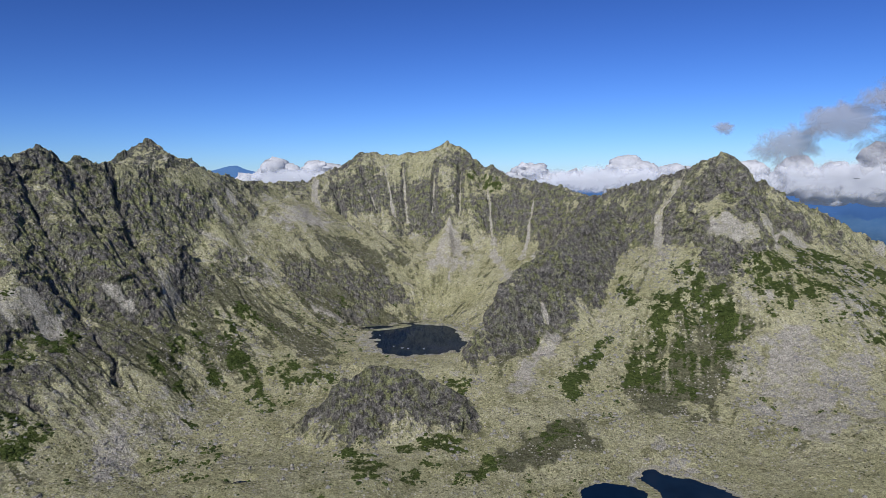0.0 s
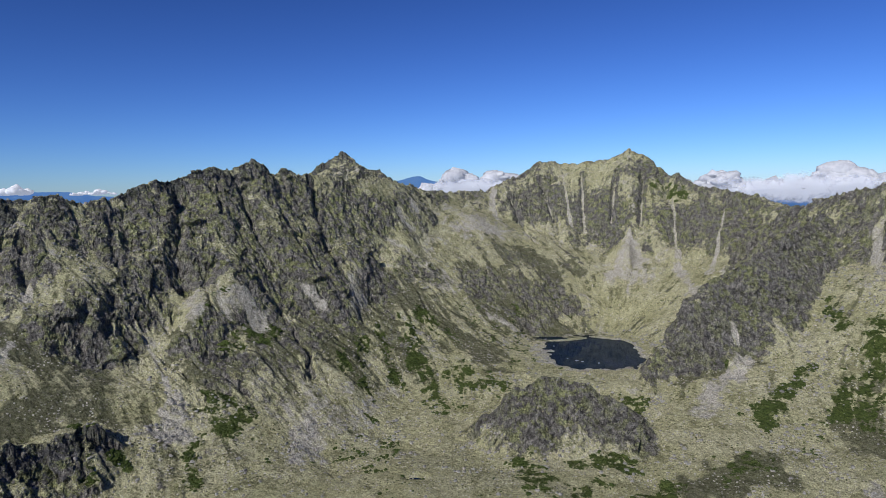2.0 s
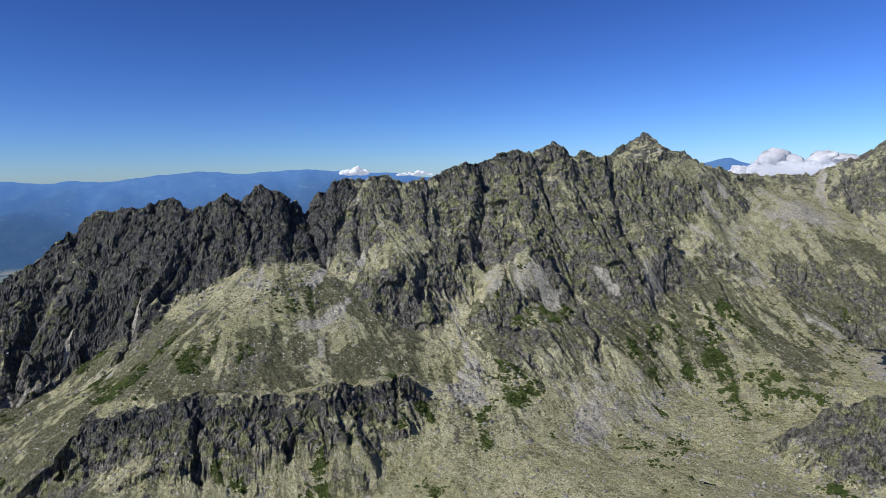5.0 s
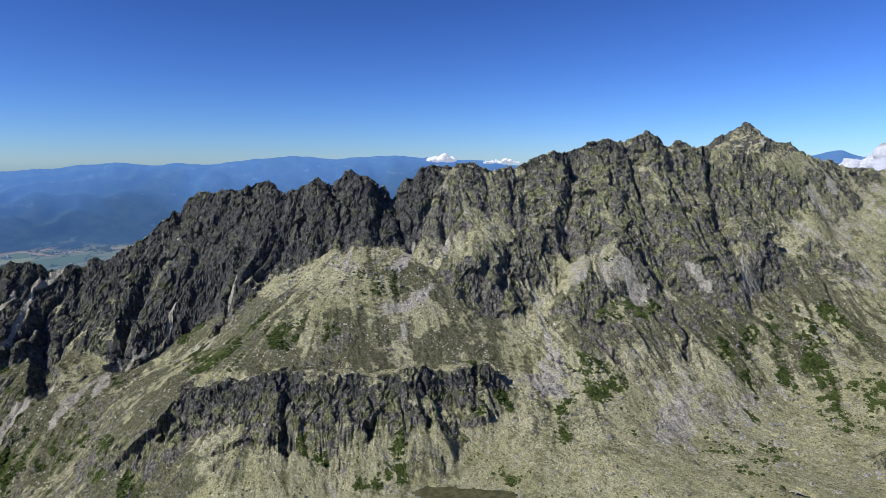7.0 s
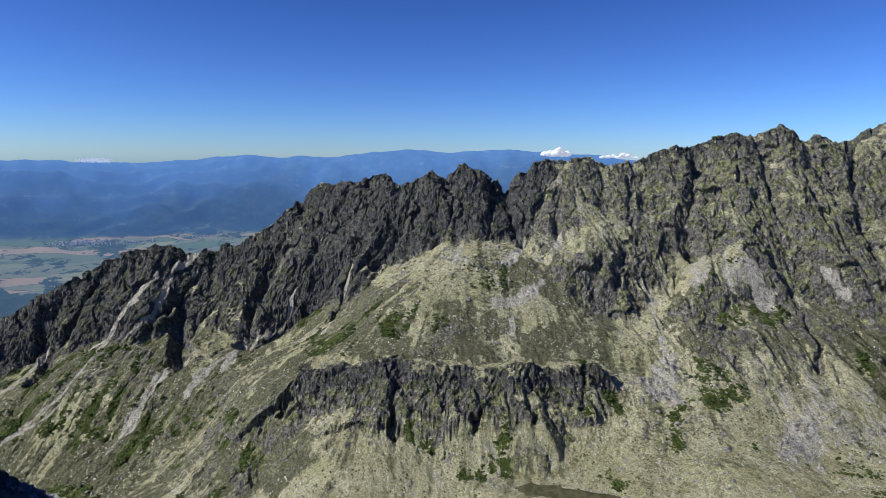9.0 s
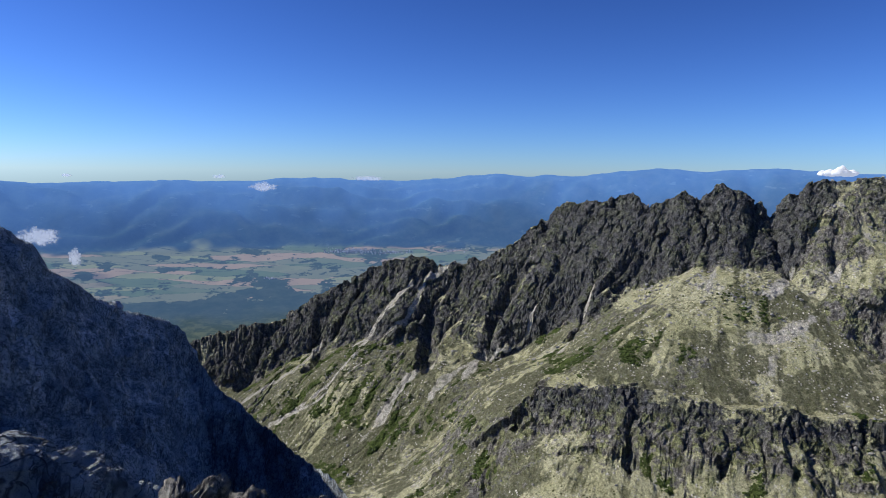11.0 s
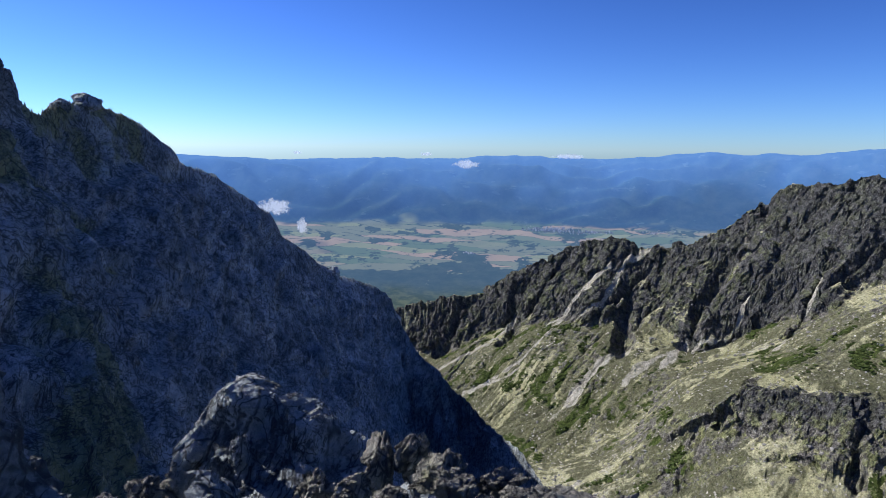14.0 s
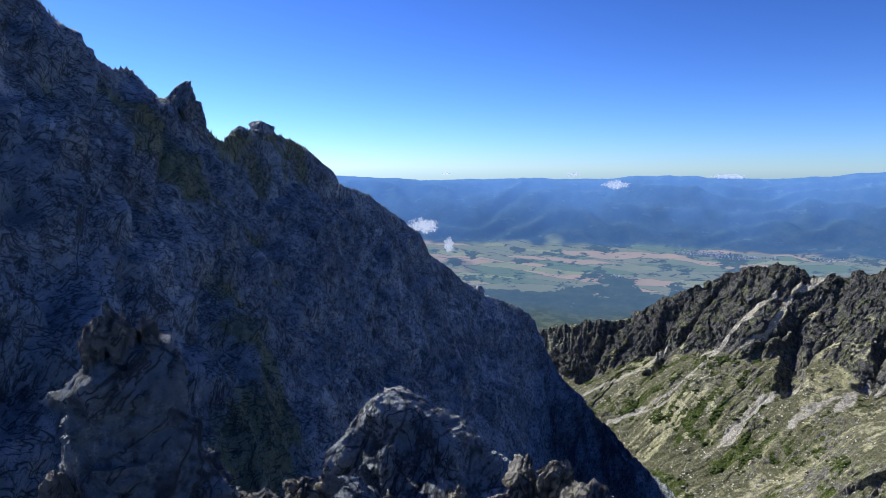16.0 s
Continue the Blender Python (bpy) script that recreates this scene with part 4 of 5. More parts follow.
# the rock is broken and sharp-edged, the grass smooth
flat = np.concatenate([rock, rock[:, :1]], 1)
flat = np.maximum(np.maximum(flat[:-1, :-1], flat[1:, 1:]), np.maximum(flat[:-1, 1:], flat[1:, :-1])) < 0.5
land.polygons.foreach_set("use_smooth", flat.ravel())
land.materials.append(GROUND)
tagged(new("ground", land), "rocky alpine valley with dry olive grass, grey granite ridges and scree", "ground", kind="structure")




# ---- boulders and dwarf pine strewn over the valley ----
def strewn(name, weight, count, seed, low, high, flat, material_used, label, category, sink=0.3):
    """Many small lumps on the land, thicker where the weight is larger."""
    rng = np.random.RandomState(seed)
    w = np.where((gridr > 870) & (gridr < 1900) & np.isin(np.arange(gx.shape[1]), front_cols)[None], weight * gridr, 0).ravel()
    pick = rng.choice(w.size, count, p=w / w.sum())
    bm = bmesh.new()
    bmesh.ops.create_icosphere(bm, subdivisions=1, radius=1.0)
    ball = np.array([v.co for v in bm.verts])
    tris = np.array([[v.index for v in f.verts] for f in bm.faces])
    bm.free()
    size = low + (high - low) * rng.rand(count) ** 3
    grow = 1 + 0.35 * rng.uniform(-1, 1, (count, len(ball), 1))
    shape = ball[None] * grow * size[:, None, None] * np.stack([rng.uniform(0.7, 1.3, count), rng.uniform(0.7, 1.3, count), rng.uniform(0.7, 1.1, count) * flat], -1)[:, None]
    where = np.stack([gx.ravel()[pick] + rng.uniform(-2, 2, count), gy.ravel()[pick] + rng.uniform(-2, 2, count), gz.ravel()[pick] + size * flat * sink], -1)
    verts = (shape + where[:, None]).reshape(-1, 3)
    faces = (tris[None] + (np.arange(count) * len(ball))[:, None, None]).reshape(-1, 3)
    me = bpy.data.meshes.new(name)
    me.from_pydata(verts.tolist(), [], faces.tolist())
    me.materials.append(material_used)
    tagged(new(name, me), label, category, kind="stuff")


gridr = rr
front_cols = np.nonzero((bearing > radians(-40)) & (bearing < radians(104)))[0]
clump = step(0.0, 0.7, fbm2(gx / 60, gy / 60, 4, 161))
strewn("boulders", (0.08 + clump) * (1 - step(0.8, 1.2, steep)) * (shore > 1.05) * (0.35 + scree) * (1 - 0.8 * step(0.15, 0.6, moor)), 11000, 5, 0.8, 3.8, 0.8, STONES, "pale granite boulders strewn over grass and scree", "boulders")
tufts = step(0.0, 0.55, fbm2(gx / 22, gy / 22, 4, 171)) * np.clip(pine - 0.12, 0, 1) * (1 - step(1.0, 1.5, steep))
strewn("dwarf_pines", tufts, 16000, 6, 1.5, 4.4, 0.55, PINE, "dark green dwarf pine thickets on the slopes", "shrubs")

# ---- lakes ----
def lake_sheet(name, lake, level, label):
    cx, cy, rx, ry, turn = lake
    size = 1.5 * max(rx, ry)
    u = np.linspace(-size, size, 90)
    qx, qy = np.meshgrid(cx + u, cy + u)
    e = lake_mask(qx, qy, lake)
    me = bpy.data.meshes.new(name)
    bm = bmesh.new()
    verts = {}
    for i in range(89):
        for j in range(89):
            if e[i:i + 2, j:j + 2].min() < 1.12:
                keys = ((i, j), (i, j + 1), (i + 1, j + 1), (i + 1, j))
                for k in keys:
                    if k not in verts:
                        verts[k] = bm.verts.new((qx[k], qy[k], level))
                bm.faces.new([verts[k] for k in keys])
    bm.to_mesh(me)
    bm.free()
    me.materials.append(SHALLOW if name == "water_meadow_pond" else WATER)
    tagged(new(name, me), label, "lake", kind="structure")


LAKE_LABELS = {
    "tarn": "dark blue mountain lake in a rocky cirque",
    "near_tarn": "dark mountain lake at the foot of scree",
    "side_tarn": "dark mountain lake beside a grassy moraine",
    "tarn_arm": "narrow arm of the mountain lake",
    "pond": "tiny dark pond in dry grass",
    "meadow_pond": "shallow pond on the valley floor",
}
for lake_name, (lake, level) in LAKES.items():
    lake_sheet("water_" + lake_name, lake, level, LAKE_LABELS[lake_name])

# ---- far country: the plain and the hills beyond it ----
fb = np.radians(spaced((-42, 122, 0.16), (122, 318, 4.0)))
fr = np.concatenate([np.linspace(2700, 4300, 110), np.linspace(4310, 4930, 90)])
bb, rr = np.meshgrid(fb, fr)
fx, fy = -rr * np.sin(bb), rr * np.cos(bb)
deg = np.degrees(bb)
fz = -720 + (rr - 2700) * 0.165 + 3 * fbm2(fx / 120, fy / 120, 3, 201)
rise = step(4120, 4830, rr)
SKYLINE = (-45, -2.2, -34, -2.05, -27.5, -1.8, 0, -0.6, 11.8, -0.4, 15.1, -0.1, 17.4, 0.7, 19.6, 0.3, 30, -0.5, 42.8, -0.5, 45.3, -0.05, 47.5, -0.1, 51.5, 0.28, 55, 0.27, 58.2, 0.0,
    61.4, 0.28, 65.8, -0.12, 68.9, -0.54, 70.7, -0.37, 72.1, -0.56, 76, -0.33, 82.6, -1.02, 84.3, -0.96, 88.2, -0.98, 89.1, -0.82, 93.8, -0.9, 97.1, -1.11, 102.5, -1.1, 107.3, -1.22, 112.5, -1.45, 114.3, -1.16, 118, -1.05, 130, -1.2, 320, -1.2)
crest_angle = np.interp(deg, SKYLINE[::2], SKYLINE[1::2]) + 0.06 * fbm2(deg / 1.5, deg * 0 + 2, 4, 211, 0.55)
top = 4830 * np.tan(np.radians(crest_angle))
fold = 1.3 * np.abs(fbm2(fx / 420, fy / 420, 4, 221, 0.42)) + 0.25 * np.abs(fbm2(fx / 110, fy / 110, 2, 225))
fz = fz + (top + 390) * rise + 34 * (fold - 0.4) * rise * (1 - step(4560, 4830, rr))
layer = rr + 260 * fbm2(fx / 700, fy / 700, 3, 227) - 4200
fz = fz + 24 * np.sin(layer / 32) * step(4150, 4250, rr) * (1 - step(4640, 4800, rr)) * (0.6 + 0.5 * noise2(fx / 400, fy / 400, 229))
fz = np.where(rr > 4830, fz - (rr - 4830) * 0.8, fz)
fz = np.where(deg < 35, fz + (-520 - fz) * 0.55 * (1 - rise), fz)
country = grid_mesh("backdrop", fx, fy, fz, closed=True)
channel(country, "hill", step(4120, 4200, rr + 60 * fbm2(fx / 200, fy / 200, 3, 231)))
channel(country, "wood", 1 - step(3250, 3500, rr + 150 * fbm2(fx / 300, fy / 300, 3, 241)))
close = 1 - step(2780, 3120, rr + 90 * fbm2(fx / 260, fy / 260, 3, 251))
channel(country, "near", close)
# haze painted as a glow that grows with distance
channel(country, "air_glow", AIR_GLOW_NEAR - 0.2 * close + AIR_GLOW_MID * step(2900, 4200, rr) + 0.10 * step(4110, 4200, rr) + AIR_GLOW_FAR * step(4230, 4850, rr + 90 * fbm2(fx / 330, fy / 330, 4, 233)))
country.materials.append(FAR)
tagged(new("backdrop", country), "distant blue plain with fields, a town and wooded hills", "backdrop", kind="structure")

# ---- the near wall in shade, with the rib of rock below the camera ----
wb = np.radians(np.arange(82, 153, 0.13))
wr = np.concatenate([np.arange(5, 40, 0.2), np.arange(40, 262, 0.6)])
bb, rr = np.meshgrid(wb, wr)
wx, wy = -rr * np.sin(bb), rr * np.cos(bb)
wz, d, run, chord = along(NEAR_WALL, wx, wy, 1.65 + 0.1 * noise2(wx / 30, wy / 30, 303), 4.0)
brow, d, run, _ = along(NEAR_CREST, wx, wy, 3.6, 5.0)
wz = smax(wz, brow, 1.2)
wave = chord + 6 * noise2(wx / 24, wy / 24, 302) - 0.3 * d
wz = wz + 0.6 * fbm2(run / 5, run * 0 + 4, 3, 301, 0.5) * np.exp(-d / 6)
wz = wz - 1.6 * np.clip(1 - np.abs(noise2(wave / 24, d / 120, 304)) / 0.2, 0, 1) * step(1, 14, d) + 0.7 * noise2(wx / 14, wy / 14, 305) * step(2, 10, d)
rib, d2, run2, _ = along(NEAR_RIB, wx, wy, 1.1, 1.1)
rib = rib - 0.55 + 0.7 * fbm2(run2 / 3.2, run2 * 0, 3, 311) + 0.6 * fbm2(wx / 1.7, wy / 1.7, 4, 312, 0.6)
wz = np.maximum(wz, rib)
nrm = grid_normals(wx, wy, wz)
near = step(6, 40, rr)
slant = wx + 0.55 * wz


def creased(size, tall, seed):
    """Planes that meet in sharp edges."""
    return np.abs(noise3(slant / size, wy / size, wz / tall, seed)) - np.abs(noise3(slant / size + 7.7, wy / size, wz / tall, seed + 50)) * 0.8


crag = 0.8 * fbm3(wx / 17, wy / 17, wz / 21, 2, 321) + 2.2 * creased(12, 17, 322) + 1.5 * creased(5.2, 7, 323) + 0.8 * creased(2.3, 3, 325) + 0.35 * creased(1.1, 1.5, 326)
push = 1.3 * near * crag + (1 - near) * (0.3 * fbm3(wx / 1.2, wy / 1.2, wz / 1.2, 4, 341, 0.6) + 0.25 * blocks3(wx / 1.1, wy / 1.1, wz / 1.3, 342, 0.5))
push = push * step(0, 3, d + 0.5)
wx, wy, wz = wx + nrm[..., 0] * push, wy + nrm[..., 1] * push, wz + nrm[..., 2] * push
wall = grid_mesh("cliff", wx, wy, wz)
wall.polygons.foreach_set("use_smooth", np.zeros(len(wall.polygons), dtype=bool))
turned = np.degrees(np.arctan2(-wx, wy))
channel(wall, "lichen", step(-42, -18, wz) * step(119, 129, turned + 5 * noise2(wx / 12, wy / 12, 351)) * np.clip(0.3 + 0.9 * fbm3(wx / 22, wy / 22, wz / 26, 3, 352), 0, 0.85))
wall.materials.append(CLIFF_SHADED)
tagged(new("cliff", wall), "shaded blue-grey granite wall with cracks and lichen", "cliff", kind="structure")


# ---- loose rocks and pinnacles in the foreground ----
def place(bearing_deg, distance, angle):
    a = radians(bearing_deg)
    return Vector((-distance * math.sin(a), distance * math.cos(a), distance * math.tan(radians(angle))))


def rock_mesh(name, size, seed, cuts=14, rough=0.16, detail=5, lean=(0, 0), taper=0.0, chip=0.55):
    """An angular block: a ball cut by random planes, then weathered."""
    bm = bmesh.new()
    bmesh.ops.create_icosphere(bm, subdivisions=detail, radius=1.0)
    me = bpy.data.meshes.new(name)
    bm.to_mesh(me)
    bm.free()
    v = np.empty(len(me.vertices) * 3)
    me.vertices.foreach_get("co", v)
    v = v.reshape(-1, 3)
    rng = np.random.RandomState(seed)
    for _ in range(cuts):
        n = rng.normal(size=3)
        n /= np.linalg.norm(n)
        over = v @ n - rng.uniform(0.45, 0.8)
        v = v - np.maximum(over, 0)[:, None] * n
    p = v * 1.7 + seed * 3.1
    crag = fbm3(p[:, 0], p[:, 1], p[:, 2], 5, seed, 0.55)
    ridge_lines = np.abs(fbm3(p[:, 0] * 1.6, p[:, 1] * 1.6, p[:, 2] * 1.1, 4, seed + 9))
    facets = blocks3(p[:, 0] * 1.1, p[:, 1] * 1.1, p[:, 2] * 0.8, seed) + 0.5 * blocks3(p[:, 0] * 2.7, p[:, 1] * 2.7, p[:, 2] * 2.2, seed + 3)
    v = v * (1 + rough * 0.7 * crag + rough * 0.6 * (ridge_lines - 0.35) + rough * chip * facets)[:, None]
    up = v[:, 2:3]
    v[:, :2] *= 1 - taper * (up + 1) / 2
    lo, hi = v.min(0), v.max(0)
    v = (v - (lo + hi) / 2) / (hi - lo) * np.array(size)
    v[:, 0] += lean[0] * v[:, 2]
    v[:, 1] += lean[1] * v[:, 2]
    me.vertices.foreach_set("co", v.ravel())
    me.polygons.foreach_set("use_smooth", np.zeros(len(me.polygons), dtype=bool))
    me.update()
    me.materials.append(CLIFF_SHADED)
    return me


def rock_thing(name, spot, size, seed, label, turn=0.0, **shape):
    ob = new(name, rock_mesh(name, size, seed, **shape))
    ob.matrix_world = pose(*spot, 0, 0, turn)
    return tagged(ob, label, "rock")


def rock_part(name, parent, offset, size, seed, label="", turn=0.0, **shape):
    ob = new(name, rock_mesh(name, size, seed, **shape))
    ob.parent = parent
    ob.matrix_parent_inverse = Matrix.Identity(4)
    ob.matrix_basis = pose(*offset, 0, 0, turn)
    return tagged(ob, label) if label else ob


def crag_mesh(name, profile, thick, seed, rough, rings=96, round_=112):
    """A standing crag: level rings between a left and a right edge (height, left, right), broken into blocks."""
    h, left, right = (np.array(c, float) for c in zip(*profile))
    z = np.linspace(h[0], h[-1], rings)
    lo, hi = np.interp(z, h, left), np.interp(z, h, right)
    turn = np.linspace(0, 2 * math.pi, round_, endpoint=False)
    zz, aa = np.meshgrid(z, turn, indexing="ij")
    mid, half = ((lo + hi) / 2)[:, None], ((hi - lo) / 2)[:, None]
    c, q = np.cos(aa), np.sin(aa)
    px = mid + half * np.sign(c) * np.abs(c) ** 0.8
    py = thick * half.clip(0.05) * np.sign(q) * np.abs(q) ** 0.8
    k = 1.0 / rough
    push = rough * (0.30 * fbm3(px * k / 2, py * k / 2, zz * k / 2, 5, seed, 0.6) + 0.30 * blocks3(px * k / 2.6, py * k / 2.6, zz * k / 2.2, seed + 1, 0.8) + 0.16 * blocks3(px * k, py * k, zz * k, seed + 2, 0.7))
    push = push * np.clip(half / rough, 0.15, 1)
    me = grid_mesh(name, px + push * c, py + push * q, zz + 0.5 * push, closed=True)
    me.polygons.foreach_set("use_smooth", np.zeros(len(me.polygons), dtype=bool))
    me.flip_normals()
    me.materials.append(CLIFF_SHADED)
    return me


# the tall pinnacle: in its own frame x runs to the right seen from the camera, y away from it
pinnacle = new("rock_pinnacle", crag_mesh("rock_pinnacle", (
    (-5.2, -1.5, 2.5), (-2.0, -1.1, 1.7), (-1.0, -0.98, 1.16), (-0.55, -0.93, 1.08), (-0.36, -0.88, 1.02), (-0.2, -0.97, 1.0), (-0.05, -0.84, 0.98), (0.12, -0.98, 0.97), (0.3, -0.96, 0.95), (0.48, -0.72, 0.94),
    (0.62, -0.56, 0.88), (0.8, -0.54, 0.82), (0.95, -0.46, 0.74), (1.05, -0.3, 0.5), (1.08, 0.1, 0.12)), 0.9, 11, 0.3))
pinnacle.matrix_world = pose(*place(136.5, 12.5, -17.95), 0, 0, 136.5)
tagged(pinnacle, "tall shaded granite pinnacle with upright blocks on its head", "rock")
# head blocks and foot take the sunlit colouring, the crag the shaded one
for offset, size, seed, tilt_x in (((-0.44, -0.25, 1.14), (0.48, 0.8, 1.0), 12, 0.22), ((0.02, -0.35, 1.22), (0.58, 0.8, 1.16), 13, -0.12), ((0.46, -0.15, 1.05), (0.4, 0.6, 0.84), 14, 0.0)):
    rock_part("head_block", pinnacle, offset, size, seed, "upright granite block in sunlit colour", rough=0.2, lean=(tilt_x, 0)).data.materials[0] = GRANITE_SUNLIT
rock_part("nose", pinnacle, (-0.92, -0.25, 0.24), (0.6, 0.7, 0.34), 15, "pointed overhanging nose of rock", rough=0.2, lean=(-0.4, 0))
rock_part("foot", pinnacle, (-0.98, -0.75, -1.4), (0.6, 0.9, 1.5), 16, "granite flank in sunlit colour", rough=0.2).data.materials[0] = GRANITE_SUNLIT

tower = new("rock_tower", crag_mesh("rock_tower", (
    (-4.6, -3.6, 5.2), (-3.2, -3.1, 3.8), (-2.6, -2.7, 3.1), (-2.0, -2.35, 2.4), (-1.5, -2.1, 1.65), (-0.85, -2.0, 1.2), (-0.4, -1.85, 0.85), (-0.1, -1.65, 0.45), (0.1, -1.3, 0.0), (0.2, -0.8, -0.5)), 0.85, 21, 0.8, 110, 130))
tower.matrix_world = pose(*place(113.5, 28, -19.5), 0, 0, 113.5)
tagged(tower, "rounded granite tower with a sunlit crest", "rock")
rock_part("shoulder", tower, (-2.7, -0.9, -2.6), (1.6, 1.8, 2.4), 22)
rock_part("shoulder", tower, (-0.9, -2.4, -2.4), (0.9, 1.0, 2.2), 23, "narrow upright block")
rock_part("shoulder", tower, (-1.7, -2.2, -3.0), (1.0, 1.1, 1.8), 25, "narrow upright block")

ROCKS = (  # bearing, distance, angle, width, depth, height, seed
    (131.0, 18, -27.6, 1.7, 1.4, 1.1, 31), (128.6, 19, -27.4, 1.2, 1.2, 0.9, 29), (126.3, 20, -27.4, 1.5, 1.3, 1.1, 32), (123.4, 21, -26.9, 1.3, 1.3, 1.3, 33), (120.8, 22, -26.6, 1.4, 1.3, 1.5, 34),
    (103.3, 21, -26.7, 1.2, 1.2, 2.2, 35), (100.4, 21, -26.4, 1.6, 1.3, 2.2, 36), (105.5, 20, -28.6, 1.3, 1.3, 1.2, 37), (109.0, 22, -28.3, 1.6, 1.5, 1.3, 30),
    (97.4, 17, -27.4, 1.9, 1.5, 1.2, 38), (101.8, 15.5, -29.3, 1.0, 1.0, 0.6, 39), (96.3, 15.5, -28.9, 1.3, 1.1, 1.0, 40),
    (91.7, 17, -28.1, 1.6, 1.1, 1.0, 41), (88.5, 16, -29.5, 2.2, 1.6, 0.8, 42), (84.5, 16.5, -29.6, 2.2, 1.6, 0.8, 43), (80.6, 17, -29.3, 1.3, 1.2, 1.1, 44),
    (93.5, 15, -30.2, 1.4, 1.2, 0.8, 45), (99.0, 14.5, -30.4, 1.3, 1.2, 0.7, 46))
for a, dist, ang, w, dep, h, seed in ROCKS:
    rock_block = rock_thing("boulder", place(a, dist, ang), (w, dep, h), seed, "angular grey granite boulder on the rib of rock", a + 20 * math.sin(seed), detail=5, rough=0.24, chip=0.9)
    rock_block.data.materials[0] = GRANITE_SUNLIT
    channel(rock_block.data, "lichen", np.full(len(rock_block.data.vertices), 0.28))
    tagged(rock_block, group="boulders on the near rib")

# pale rocks that stand out of the lake
for a, dist, w, seed in ((5.8, 1655, 5.0, 61), (3.8, 1522, 9.0, 62), (3.3, 1516, 6.0, 63), (1.9, 1508, 5.0, 64), (4.6, 1540, 4.0, 65)):
    islet = rock_thing("islet", (-dist * math.sin(radians(a)), dist * math.cos(radians(a)), -413.8), (w, w * 1.3, 1.8), seed, "flat pale rock standing out of the lake", a, detail=3)
    islet.data.materials[0] = STONES
    tagged(islet, group="rocks in the lake")

# pinnacles on the crest of the near wall
for a, dist, ang, w, h, seed in ((132.1, 100, 5.0, 4.8, 6.2, 51), (130.8, 104, 3.9, 2.8, 5.0, 52), (125.7, 121, 3.0, 4.6, 3.6, 53), (127.7, 116, 2.6, 3.8, 3.0, 54), (107.0, 199, -11.0, 3.2, 5.0, 55)):
    tagged(rock_thing("crest_rock", place(a, dist, ang), (w, w, h), seed, "jagged granite block on the crest of the wall", a, detail=4), group="blocks on the crest")


# ---- the town on the plain ----
def town(spots, label):
    rng = np.random.RandomState(7)
    verts, faces = [], []
    for a, d, spread, count in spots:
        c = place(a, d, 0)
        for _ in range(count):
            q = c + Vector((rng.normal() * spread * 0.35, rng.normal() * spread, 0))
            r = math.hypot(q.x, q.y)
            ground = -720 + (r - 2700) * 0.165
            w, l, h = rng.uniform(3, 7), rng.uniform(4, 9), rng.uniform(2, 4.5)
            k = len(verts)
            for sx, sy in ((-1, -1), (1, -1), (1, 1), (-1, 1)):
                verts += [(q.x + sx * w / 2, q.y + sy * l / 2, ground - 4), (q.x + sx * w / 2, q.y + sy * l / 2, ground + h)]
            verts += [(q.x, q.y - l / 2, ground + h + w * 0.45), (q.x, q.y + l / 2, ground + h + w * 0.45)]
            faces += [(k, k + 2, k + 3, k + 1), (k + 2, k + 4, k + 5, k + 3), (k + 4, k + 6, k + 7, k + 5), (k + 6, k, k + 1, k + 7),
                      (k + 1, k + 3, k + 8), (k + 5, k + 7, k + 9), (k + 3, k + 5, k + 9, k + 8), (k + 7, k + 1, k + 8, k + 9)]
    me = bpy.data.meshes.new("town")
    me.from_pydata(verts, [], faces)
    s = Nodes("town_walls_hazed")
    pick = s.geo.outputs["Random Per Island"]
    # haze over the town: its walls and roofs glow like the plain
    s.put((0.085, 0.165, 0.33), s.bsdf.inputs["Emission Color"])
    s.bsdf.inputs["Emission Strength"].default_value = AIR_GLOW_NEAR + AIR_GLOW_MID
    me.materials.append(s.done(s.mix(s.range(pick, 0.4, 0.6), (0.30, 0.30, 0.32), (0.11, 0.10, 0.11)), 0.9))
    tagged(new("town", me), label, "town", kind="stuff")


town(((88.0, 4060, 75, 260), (84.5, 4030, 60, 70), (95.0, 3560, 14, 16), (79.0, 4080, 50, 40)), "small far town of pale grey houses")


# ---- clouds ----
def cloud_material(name, glow):
    s = Nodes(name)
    s.bsdf.inputs["Subsurface Weight"].default_value = 0.0
    # light scattered inside the cloud is put in as emission
    s.put((0.75, 0.8, 0.9), s.bsdf.inputs["Emission Color"])
    s.bsdf.inputs["Emission Strength"].default_value = glow
    return s.done(s.mix(s.range(s.noise(0.02, 5, 0.6), 0.3, 0.7), (0.33, 0.35, 0.40), (0.50, 0.52, 0.56)), 1.0, s.bump(s.noise(0.03, 6, 0.65), 0.5, 12.0), 0.0)


def veil_material(name, alpha, tone, grain, lo, glow):
    s = Nodes(name)
    body = s.math("ADD", s.noise(grain, 8, 0.66, None, 0.5), s.math("MULTIPLY", s.math("SUBTRACT", s.attr("soft"), 0.55), 0.55))
    thick = s.math("MULTIPLY", s.range(body, lo, lo + 0.3), alpha)
    s.put(thick, s.bsdf.inputs["Alpha"])
    # emission stands in for light scattered through the veil
    s.put((0.75, 0.8, 0.92), s.bsdf.inputs["Emission Color"])
    s.bsdf.inputs["Emission Strength"].default_value = glow
    return s.done(s.mix(s.noise(0.01, 4), tone, tuple(min(1, t * 1.2) for t in tone)), 1.0, None, 0.0)


CLOUD, PUFF = cloud_material("cloud", 0.10), cloud_material("cloud_small", 0.42)
